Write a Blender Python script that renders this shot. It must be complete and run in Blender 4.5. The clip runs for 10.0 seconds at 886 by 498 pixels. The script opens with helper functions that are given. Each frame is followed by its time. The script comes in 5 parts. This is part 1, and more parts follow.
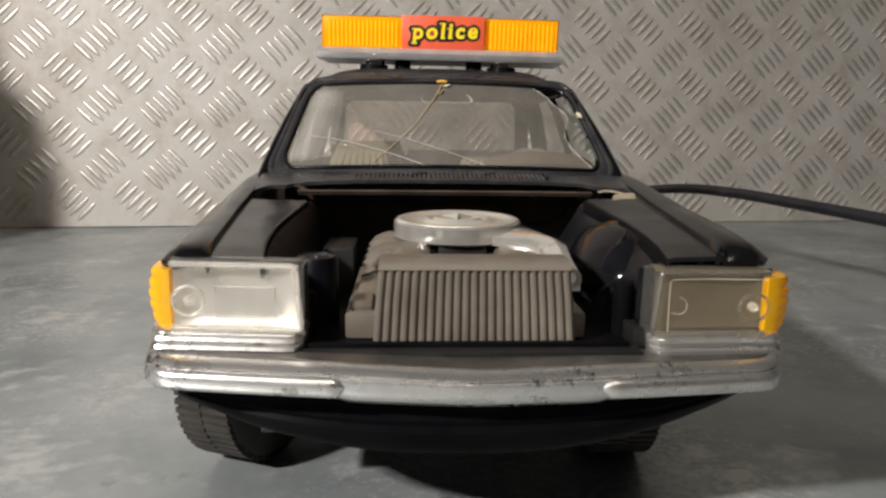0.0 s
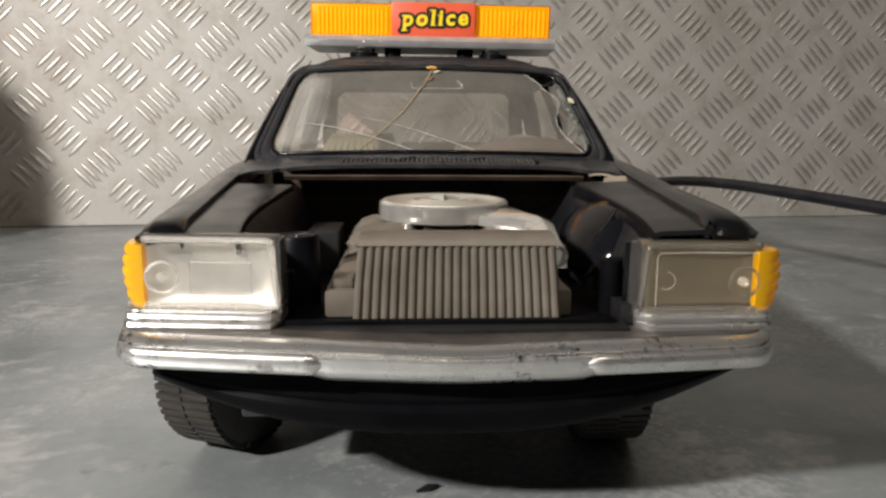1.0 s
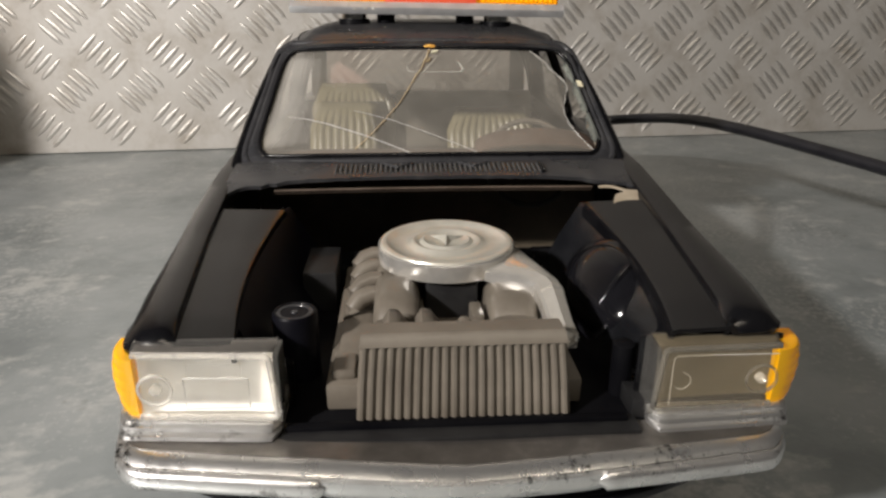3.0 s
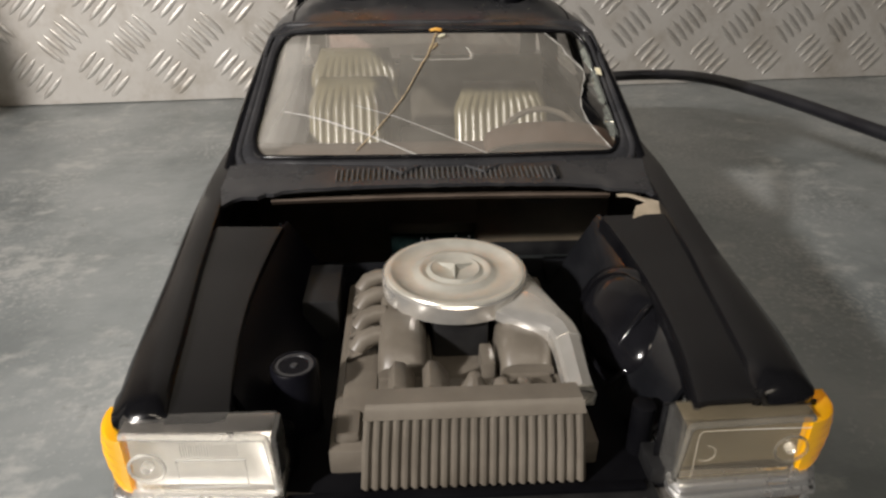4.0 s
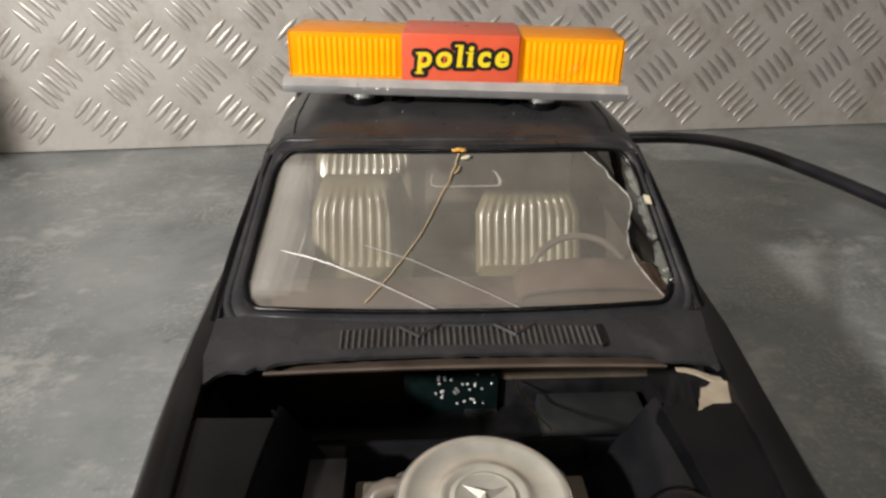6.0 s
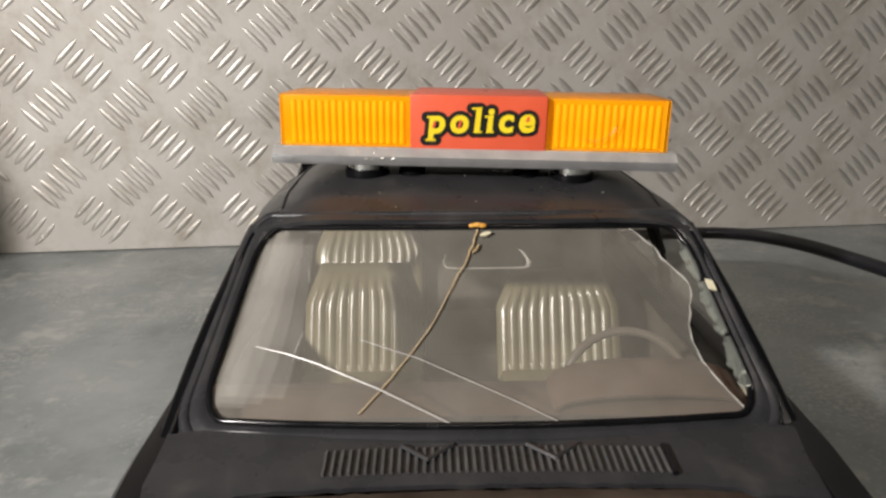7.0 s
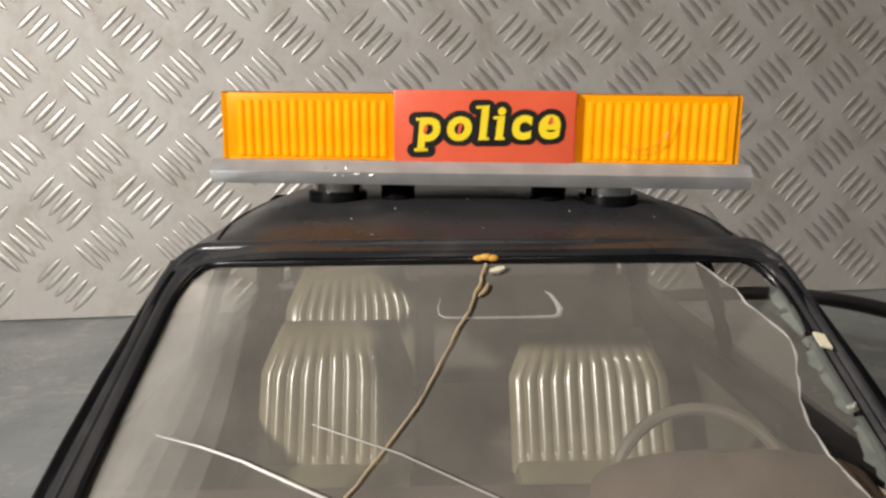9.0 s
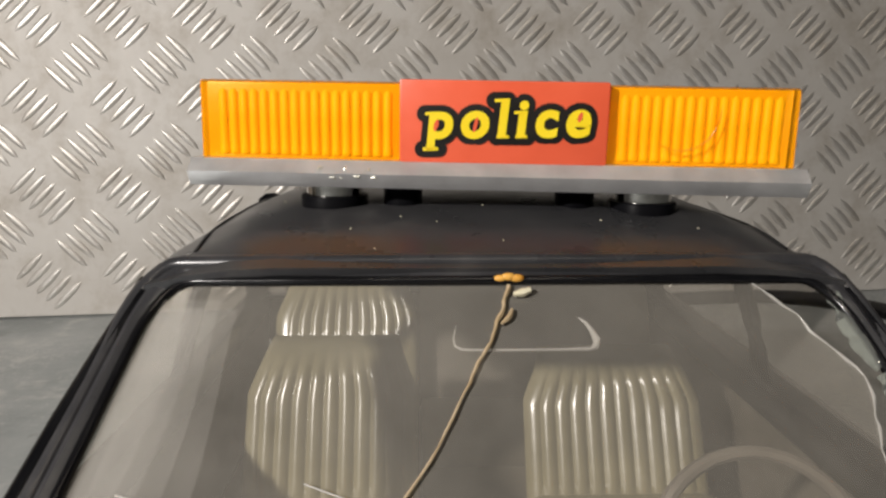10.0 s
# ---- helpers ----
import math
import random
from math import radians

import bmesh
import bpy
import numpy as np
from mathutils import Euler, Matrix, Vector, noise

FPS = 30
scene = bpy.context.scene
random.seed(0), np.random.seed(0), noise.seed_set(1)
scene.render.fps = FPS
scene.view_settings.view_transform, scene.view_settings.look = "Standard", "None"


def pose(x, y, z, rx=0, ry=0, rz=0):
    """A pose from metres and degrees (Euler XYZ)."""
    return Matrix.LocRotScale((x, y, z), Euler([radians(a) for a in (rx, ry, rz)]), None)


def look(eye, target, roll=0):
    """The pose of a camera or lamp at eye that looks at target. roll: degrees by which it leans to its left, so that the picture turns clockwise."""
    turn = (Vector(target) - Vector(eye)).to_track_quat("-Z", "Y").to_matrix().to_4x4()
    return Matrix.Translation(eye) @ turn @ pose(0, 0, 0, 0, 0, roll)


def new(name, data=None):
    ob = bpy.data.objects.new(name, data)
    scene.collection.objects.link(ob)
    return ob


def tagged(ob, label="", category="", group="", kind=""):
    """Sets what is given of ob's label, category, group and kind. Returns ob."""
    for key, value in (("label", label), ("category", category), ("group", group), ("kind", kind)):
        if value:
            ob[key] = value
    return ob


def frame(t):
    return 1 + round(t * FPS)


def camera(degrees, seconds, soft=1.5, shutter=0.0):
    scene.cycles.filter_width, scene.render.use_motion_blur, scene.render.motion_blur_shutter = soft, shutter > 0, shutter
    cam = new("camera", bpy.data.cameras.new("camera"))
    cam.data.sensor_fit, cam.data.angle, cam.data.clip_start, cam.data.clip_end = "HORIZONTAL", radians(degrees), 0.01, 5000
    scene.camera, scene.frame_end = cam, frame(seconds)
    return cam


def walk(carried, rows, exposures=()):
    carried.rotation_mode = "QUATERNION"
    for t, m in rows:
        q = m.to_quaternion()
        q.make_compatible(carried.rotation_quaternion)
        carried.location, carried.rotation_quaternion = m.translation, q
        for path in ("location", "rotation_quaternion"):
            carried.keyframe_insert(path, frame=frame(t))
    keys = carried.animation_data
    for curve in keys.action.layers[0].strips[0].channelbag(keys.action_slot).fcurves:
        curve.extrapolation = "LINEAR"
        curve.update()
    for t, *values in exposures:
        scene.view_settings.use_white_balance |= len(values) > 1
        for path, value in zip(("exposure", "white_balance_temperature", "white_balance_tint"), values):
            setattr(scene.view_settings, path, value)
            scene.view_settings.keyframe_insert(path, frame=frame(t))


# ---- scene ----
cam = camera(67.04, 10.0, soft=2.6)
PATH = [
    (0, (0.17556, 0.01116, 0.08889), (0.31906, 0.98379, -0.09386), 0.76),
    (0.5, (0.17820, 0.01138, 0.08388), (0.31315, 0.98647, -0.09219), 0.29),
    (1, (0.17987, 0.01300, 0.08292), (0.32101, 0.98684, -0.09515), 0.38),
    (1.5, (0.18118, 0.01400, 0.08733), (0.32918, 0.98469, -0.10203), 0.38),
    (2, (0.18070, 0.01710, 0.09894), (0.32210, 0.97777, -0.14005), 0.16),
    (2.5, (0.17987, 0.02435, 0.10910), (0.32211, 0.96639, -0.19474), 0.12),
    (2.7, (0.17966, 0.02777, 0.11284), (0.32788, 0.96398, -0.20580), 0.23),
    (3.8, (0.18221, 0.04563, 0.13825), (0.31035, 0.92800, -0.31453), -0.16),
    (4, (0.18215, 0.05113, 0.13868), (0.31383, 0.93113, -0.31768), 0.11),
    (4.5, (0.18141, 0.05594, 0.14964), (0.30863, 0.92316, -0.33176), 0.03),
    (5, (0.18099, 0.06728, 0.15846), (0.30020, 0.92308, -0.34493), 0.18),
    (5.5, (0.18152, 0.07848, 0.16727), (0.30174, 0.92732, -0.34752), 0.51),
    (6, (0.18439, 0.09563, 0.16127), (0.30631, 0.98003, -0.28926), 0.45),
    (6.2, (0.18402, 0.10269, 0.15630), (0.29175, 1.00469, -0.26179), 0.20),
    (7.3, (0.18960, 0.13119, 0.13707), (0.29706, 1.09152, -0.12025), -0.01),
    (7.5, (0.19033, 0.13658, 0.13139), (0.29772, 1.10346, -0.10014), 0.13),
    (8, (0.19383, 0.14636, 0.12603), (0.30418, 1.12265, -0.06024), 0.03),
    (8.5, (0.19498, 0.15515, 0.12495), (0.31283, 1.13000, -0.06419), -0.28),
    (9, (0.19343, 0.16310, 0.12599), (0.30436, 1.13848, -0.06462), -0.28),
    (9.5, (0.19344, 0.16974, 0.12642), (0.30241, 1.14323, -0.07466), -0.17),
    (10, (0.19228, 0.17924, 0.12652), (0.31261, 1.15098, -0.07655), 0.18),
]
walk(cam, [(t, look(eye, target, roll)) for t, eye, target, roll in PATH], [(0.0, 0.0), (6.0, -0.02), (7.5, -0.06), (10.0, -0.14)])

# ---- light ----
world = bpy.data.worlds.new("workshop_air")
scene.world = world
world.use_nodes = True
world.node_tree.nodes["Background"].inputs[0].default_value = (1.0, 0.90, 0.76, 1)
world.node_tree.nodes["Background"].inputs[1].default_value = 0.03
scene.view_settings.exposure = 0.0


def area_lamp(name, eye, target, size, watts, colour):
    data = bpy.data.lights.new(name, "AREA")
    data.shape, data.size, data.size_y, data.energy, data.color = "RECTANGLE", size[0], size[1], watts, colour
    ob = new(name, data)
    ob.matrix_world = look(eye, target)
    return ob


area_lamp("work_lamp", (-0.38, -0.21, 0.468), (0.18, 0.20, 0.0), (0.042, 0.038), 9.3, (1.0, 0.940, 0.895))
# Unseen warm overhead lamp, added as fill.
area_lamp("ceiling_fill", (0.15, -0.85, 1.66), (0.15, -0.60, 0.0), (1.2, 0.14), 7.6, (1.0, 0.88, 0.72))

# ---- materials ----


def material(name):
    mat = bpy.data.materials.new(name)
    mat.use_nodes = True
    nodes, links = mat.node_tree.nodes, mat.node_tree.links
    return mat, nodes, links, nodes["Principled BSDF"]


def noise_node(nodes, links, scale, detail=6.0, rough=0.55, stretch=None):
    coord = nodes.new("ShaderNodeTexCoord")
    tex = nodes.new("ShaderNodeTexNoise")
    tex.inputs["Scale"].default_value, tex.inputs["Detail"].default_value, tex.inputs["Roughness"].default_value = scale, detail, rough
    if stretch:
        mapping = nodes.new("ShaderNodeMapping")
        mapping.inputs["Scale"].default_value = stretch
        links.new(coord.outputs["Object"], mapping.inputs[0])
        links.new(mapping.outputs[0], tex.inputs[0])
    else:
        links.new(coord.outputs["Object"], tex.inputs[0])
    return tex


def ramp_node(nodes, links, source, stops):
    ramp = nodes.new("ShaderNodeValToRGB")
    while len(ramp.color_ramp.elements) < len(stops):
        ramp.color_ramp.elements.new(0.5)
    for e, (pos, col) in zip(ramp.color_ramp.elements, stops):
        e.position = pos
        e.color = (*col, 1) if len(col) == 3 else col
    links.new(source, ramp.inputs[0])
    return ramp


def grey(v):
    return (v, v, v)


def surface(name, stops, scale=60.0, rough=(0.35, 0.5), metal=0.0, bump=0.1, bump_scale=400.0, depth=0.001, coat=0.0, stretch=None, detail=6.0, spec=0.5):
    """Colour from a broad noise, roughness and relief from a finer one."""
    mat, nodes, links, bsdf = material(name)
    broad = noise_node(nodes, links, scale, detail, 0.6, stretch)
    ramp = ramp_node(nodes, links, broad.outputs["Fac"], stops)
    links.new(ramp.outputs[0], bsdf.inputs["Base Color"])
    fine = noise_node(nodes, links, bump_scale, 4.0)
    rr = nodes.new("ShaderNodeMapRange")
    rr.inputs["From Min"].default_value, rr.inputs["From Max"].default_value = 0.3, 0.7
    rr.inputs["To Min"].default_value, rr.inputs["To Max"].default_value = rough
    links.new(broad.outputs["Fac"], rr.inputs["Value"])
    links.new(rr.outputs[0], bsdf.inputs["Roughness"])
    bsdf.inputs["Metallic"].default_value = metal
    bsdf.inputs["Specular IOR Level"].default_value = spec
    bsdf.inputs["Coat Weight"].default_value = coat
    if bump:
        b = nodes.new("ShaderNodeBump")
        b.inputs["Strength"].default_value, b.inputs["Distance"].default_value = bump, depth
        links.new(fine.outputs["Fac"], b.inputs["Height"])
        links.new(b.outputs[0], bsdf.inputs["Normal"])
    return mat


BLACK = surface("black_plastic", [(0.3, (0.004, 0.004, 0.005)), (0.64, (0.008, 0.008, 0.009)), (0.80, (0.022, 0.022, 0.023))], 90, (0.12, 0.26), bump=0.03, bump_scale=500, depth=0.0004, spec=0.36)
SATIN_BLACK = surface("satin_black_plastic", [(0.3, (0.007, 0.0075, 0.009)), (0.7, (0.014, 0.0145, 0.0165))], 90, (0.14, 0.24), bump=0.0, spec=0.4)
GLOSS_BLACK = surface("glossy_black_plastic", [(0.3, (0.004, 0.004, 0.005)), (0.7, (0.009, 0.009, 0.011))], 90, (0.09, 0.15), bump=0.0, spec=0.4)
DUSTY_BLACK = surface("dusty_black_plastic", [(0.3, (0.026, 0.027, 0.030)), (0.55, (0.040, 0.040, 0.043)), (0.75, (0.075, 0.073, 0.072))], 70, (0.22, 0.36), bump=0.05, bump_scale=500, depth=0.0004, detail=9.0, spec=0.36)
ROOF_BLACK = surface("dusty_roof_plastic", [(0.3, (0.026, 0.027, 0.029)), (0.55, (0.040, 0.040, 0.042)), (0.75, (0.075, 0.073, 0.071))], 70, (0.24, 0.38), bump=0.05, bump_scale=500, depth=0.0004, detail=9.0, spec=0.18)
SLAT_BLACK = surface("dusty_slat_plastic", [(0.3, (0.060, 0.060, 0.060)), (0.75, (0.120, 0.118, 0.115))], 200, (0.45, 0.6), bump=0.0, spec=0.10)
MATT_BLACK = surface("matt_black_plastic", [(0.3, (0.006, 0.006, 0.007)), (0.75, (0.018, 0.018, 0.018))], 120, (0.4, 0.6), bump=0.08, bump_scale=900, depth=0.0004)
INNER_BLACK = surface("inner_black_plastic", [(0.3, (0.003, 0.003, 0.005)), (0.75, (0.007, 0.007, 0.010))], 90, (0.30, 0.45), bump=0.05, bump_scale=500, depth=0.0004, spec=0.10)
APRON = surface("black_apron_plastic", [(0.3, (0.003, 0.003, 0.004)), (0.75, (0.007, 0.007, 0.008))], 90, (0.30, 0.42), bump=0.05, bump_scale=500, depth=0.0004, spec=0.03)
RUBBER = surface("tyre_rubber", [(0.3, (0.012, 0.011, 0.010)), (0.7, (0.045, 0.040, 0.034))], 150, (0.6, 0.8), bump=0.2, bump_scale=700, depth=0.0006)
CHROME = surface("worn_chrome", [(0.25, (0.22, 0.21, 0.20)), (0.36, (0.74, 0.73, 0.71)), (0.7, (0.88, 0.87, 0.85))], 140, (0.36, 0.23), metal=0.90, bump=0.16, bump_scale=420, depth=0.0006)
SILVER = surface("silver_plating", [(0.3, (0.62, 0.605, 0.53)), (0.7, (0.75, 0.735, 0.66))], 200, (0.28, 0.38), metal=0.50, bump=0.06, bump_scale=900, depth=0.0003)
# Right lamp's reflector: its dimmer light is put into a darker colour.
SHADED_SILVER = surface("shaded_lamp_backing", [(0.3, (0.055, 0.046, 0.030)), (0.7, (0.110, 0.094, 0.062))], 60, (0.40, 0.55), metal=0.3, bump=0.10, bump_scale=400, depth=0.0006)
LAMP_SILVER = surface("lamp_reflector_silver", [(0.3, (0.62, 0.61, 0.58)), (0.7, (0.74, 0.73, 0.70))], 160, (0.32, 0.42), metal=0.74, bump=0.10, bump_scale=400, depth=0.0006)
GREY_PLASTIC = surface("grey_engine_plastic", [(0.3, (0.122, 0.106, 0.086)), (0.7, (0.168, 0.148, 0.121))], 130, (0.28, 0.42), bump=0.08, bump_scale=700, depth=0.0004)
CREAM = surface("cream_vinyl", [(0.3, (0.18, 0.160, 0.096)), (0.7, (0.235, 0.210, 0.130))], 90, (0.18, 0.28), bump=0.05, bump_scale=600, depth=0.0004)
DASH = surface("brown_dash_plastic", [(0.3, (0.085, 0.054, 0.038)), (0.7, (0.125, 0.083, 0.062))], 90, (0.4, 0.55), bump=0.05)
DARK_TRIM = surface("dark_interior_plastic", [(0.3, (0.070, 0.061, 0.046)), (0.7, (0.115, 0.101, 0.078))], 90, (0.4, 0.6), bump=0.05)
LOWER_CARD = surface("grey_brown_card", [(0.3, (0.16, 0.13, 0.090)), (0.7, (0.24, 0.195, 0.140))], 90, (0.5, 0.7), bump=0.1)
BROWN_CARD = surface("brown_card", [(0.3, (0.060, 0.043, 0.032)), (0.7, (0.110, 0.082, 0.062))], 90, (0.5, 0.7), bump=0.1)
SLATE = surface("slate_plastic", [(0.3, (0.022, 0.026, 0.026)), (0.7, (0.038, 0.042, 0.041))], 90, (0.35, 0.5), bump=0.05)
PAPER = surface("old_paper", [(0.3, (0.34, 0.28, 0.20)), (0.7, (0.50, 0.43, 0.33))], 160, (0.7, 0.85), bump=0.2, bump_scale=500, depth=0.0006)
PALE_CHIP = surface("pale_chip", [(0.3, (0.70, 0.64, 0.44)), (0.7, (0.82, 0.77, 0.58))], 300, (0.5, 0.7), bump=0.1)
GLUE = surface("tan_glue", [(0.3, (0.42, 0.31, 0.17)), (0.7, (0.56, 0.45, 0.30))], 300, (0.3, 0.5), bump=0.2)
ORANGE_GLUE = surface("orange_glue", [(0.3, (0.70, 0.30, 0.03)), (0.7, (0.85, 0.48, 0.10))], 500, (0.3, 0.5), bump=0.2)
BOARD = surface("green_circuit_board", [(0.3, (0.003, 0.008, 0.008)), (0.7, (0.005, 0.014, 0.013))], 300, (0.25, 0.4), bump=0.05)
SOLDER = surface("solder", [(0.3, (0.34, 0.34, 0.34)), (0.7, (0.50, 0.50, 0.49))], 500, (0.25, 0.4), metal=1.0, bump=0.0)
COPPER = surface("copper_wire", [(0.3, (0.45, 0.25, 0.14)), (0.7, (0.65, 0.38, 0.22))], 500, (0.3, 0.4), metal=1.0, bump=0.0)
CABLE_MAT = surface("black_cable_sheath", [(0.3, (0.008, 0.008, 0.011)), (0.7, (0.020, 0.020, 0.024))], 80, (0.35, 0.5), bump=0.05)
RED = surface("red_panel_plastic", [(0.3, (0.78, 0.115, 0.050)), (0.7, (0.86, 0.135, 0.060))], 120, (0.25, 0.4), bump=0.03)
YELLOW_INK = surface("yellow_print", [(0.3, (0.95, 0.70, 0.015)), (0.7, (0.98, 0.76, 0.025))], 200, (0.35, 0.45), bump=0.0)
BLACK_INK = surface("black_print", [(0.3, (0.008, 0.007, 0.006)), (0.7, (0.014, 0.012, 0.010))], 200, (0.35, 0.45), bump=0.0)
PLASTER = surface("workshop_plaster", [(0.3, (0.18, 0.195, 0.215)), (0.7, (0.24, 0.255, 0.275))], 3, (0.7, 0.9), bump=0.2, bump_scale=40, depth=0.003)
CONCRETE = surface("concrete_floor", [(0.3, (0.20, 0.19, 0.18)), (0.7, (0.30, 0.29, 0.27))], 4, (0.7, 0.9), bump=0.3, bump_scale=60, depth=0.004)


def flaked(mat):
    """Dark flecks where the plating has come off."""
    nodes, links = mat.node_tree.nodes, mat.node_tree.links
    bsdf = nodes["Principled BSDF"]
    old = bsdf.inputs["Base Color"].links[0].from_socket
    fleck = noise_node(nodes, links, 520, 6.0, 0.75)
    patch = noise_node(nodes, links, 60, 3.0, 0.5)
    both = nodes.new("ShaderNodeMath")
    both.operation = "MULTIPLY"
    links.new(fleck.outputs["Fac"], both.inputs[0])
    links.new(patch.outputs["Fac"], both.inputs[1])
    mask = ramp_node(nodes, links, both.outputs[0], [(0.345, grey(0.0)), (0.40, grey(0.9))])
    mix = nodes.new("ShaderNodeMix")
    mix.data_type = "RGBA"
    links.new(mask.outputs[0], mix.inputs["Factor"])
    links.new(old, mix.inputs["A"])
    mix.inputs["B"].default_value = (0.05, 0.046, 0.042, 1)
    links.new(mix.outputs["Result"], bsdf.inputs["Base Color"])


flaked(CHROME)
BRIGHT = surface("bright_plating", [(0.3, (0.72, 0.70, 0.65)), (0.7, (0.86, 0.84, 0.79))], 200, (0.16, 0.26), metal=0.72, bump=0.05, bump_scale=500, depth=0.0004)
# Tarnish, made darker still for the black gap that the bumper mirrors.
DARKENED_TARNISH = surface("darkened_tarnished_chrome", [(0.3, (0.16, 0.15, 0.14)), (0.55, (0.24, 0.225, 0.21)), (0.75, (0.38, 0.36, 0.33))], 120, (0.34, 0.50), metal=0.86, bump=0.14, bump_scale=400, depth=0.0004)
BAR_METAL = surface("bar_aluminium", [(0.25, (0.62, 0.62, 0.62)), (0.7, (0.80, 0.80, 0.80))], 160, (0.32, 0.44), metal=0.70, bump=0.12, bump_scale=700, depth=0.0004)
POLISHED = surface("polished_plating", [(0.3, (0.70, 0.68, 0.64)), (0.7, (0.84, 0.82, 0.78))], 200, (0.10, 0.18), metal=1.0, bump=0.05, bump_scale=500, depth=0.0004)


def clear_plastic(name, tint, haze, gloss_rough, haze_colour, ior=1.45):
    """Thin clear plastic: light passes straight on, a Fresnel share is mirrored, and dust scatters a little."""
    mat, nodes, links, bsdf = material(name)
    out = nodes["Material Output"]
    nodes.remove(bsdf)
    clear = nodes.new("ShaderNodeBsdfTransparent")
    clear.inputs[0].default_value = (*tint, 1)
    dust = nodes.new("ShaderNodeBsdfDiffuse")
    dust.inputs[0].default_value = (*haze_colour, 1)
    gloss = nodes.new("ShaderNodeBsdfGlossy")
    gloss.inputs["Roughness"].default_value = gloss_rough
    tex = noise_node(nodes, links, 45, 8.0, 0.65)
    share = nodes.new("ShaderNodeMapRange")
    share.inputs["From Min"].default_value, share.inputs["From Max"].default_value = 0.3, 0.75
    share.inputs["To Min"].default_value, share.inputs["To Max"].default_value = haze * 0.72, haze * 1.3
    links.new(tex.outputs["Fac"], share.inputs["Value"])
    a = nodes.new("ShaderNodeMixShader")
    links.new(share.outputs[0], a.inputs[0])
    links.new(clear.outputs[0], a.inputs[1])
    links.new(dust.outputs[0], a.inputs[2])
    fres = nodes.new("ShaderNodeFresnel")
    fres.inputs["IOR"].default_value = ior
    b = nodes.new("ShaderNodeMixShader")
    links.new(fres.outputs[0], b.inputs[0])
    links.new(a.outputs[0], b.inputs[1])
    links.new(gloss.outputs[0], b.inputs[2])
    links.new(b.outputs[0], out.inputs[0])
    return mat


WINDOW = clear_plastic("clear_window_plastic", (0.95, 0.935, 0.905), 0.30, 0.10, (0.46, 0.435, 0.385))
# Faint pale film that imitates a reflection on the windscreen.
SHEEN_FILM = clear_plastic("painted_sheen_film", (1.0, 1.0, 1.0), 0.095, 0.30, (0.60, 0.58, 0.54), 1.02)
REAR_WINDOW = clear_plastic("dusty_rear_plastic", (0.92, 0.90, 0.85), 0.62, 0.20, (0.72, 0.465, 0.395))
EDGE_CLEAR = clear_plastic("bright_plastic_edge", (0.85, 0.85, 0.82), 0.46, 0.42, (0.72, 0.70, 0.66))
END_CLEAR = clear_plastic("thick_lamp_end", (0.66, 0.65, 0.62), 0.16, 0.10, (0.40, 0.39, 0.36))
WIPER_CLEAR = clear_plastic("moulded_wiper_plastic", (0.88, 0.88, 0.86), 0.48, 0.30, (0.66, 0.64, 0.60))
SPLINTER = clear_plastic("splintered_plastic", (0.86, 0.90, 0.86), 0.16, 0.05, (0.50, 0.52, 0.48))
LAMP_RIM = clear_plastic("thick_lamp_rim", (0.92, 0.91, 0.88), 0.28, 0.20, (0.90, 0.88, 0.83))
# Right lamp's lens, with that side's shade put into the tint.
LAMP_SHADED = clear_plastic("shaded_lamp_plastic", (0.95, 0.89, 0.77), 0.12, 0.12, (0.66, 0.57, 0.42))
LAMP_CLEAR = clear_plastic("clear_lamp_plastic", (0.96, 0.94, 0.90), 0.07, 0.12, (0.82, 0.80, 0.75))


def amber_plastic(name, colour, deep):
    mat, nodes, links, bsdf = material(name)
    tex = noise_node(nodes, links, 120, 5.0)
    ramp = ramp_node(nodes, links, tex.outputs["Fac"], [(0.3, deep), (0.7, colour)])
    links.new(ramp.outputs[0], bsdf.inputs["Base Color"])
    bsdf.inputs["Roughness"].default_value = 0.22
    bsdf.inputs["Transmission Weight"].default_value = 0.35
    bsdf.inputs["IOR"].default_value = 1.4
    return mat


AMBER = amber_plastic("amber_plastic", (1.0, 0.56, 0.010), (0.97, 0.50, 0.006))
AMBER_SHELL = clear_plastic("clear_amber_shell", (1.0, 0.86, 0.36), 0.18, 0.08, (0.92, 0.42, 0.012))
# Deeper amber for the painted shadow of the bulb.
BULB_SHADE = surface("amber_bulb_shade", [(0.3, (0.66, 0.24, 0.002)), (0.7, (0.74, 0.29, 0.003))], 80, (0.3, 0.4), bump=0.0)
# Flutes are lighter than the block: their gleam is put into the colour.
AMBER_FLUTE_LIT = surface("amber_flute_lit", [(0.3, (0.97, 0.50, 0.003)), (0.7, (0.98, 0.55, 0.005))], 80, (0.42, 0.5), bump=0.0, spec=0.2)
AMBER_BACK = surface("amber_inner", [(0.3, (0.88, 0.40, 0.003)), (0.7, (0.93, 0.45, 0.004))], 80, (0.28, 0.4), bump=0.05, spec=0.3)


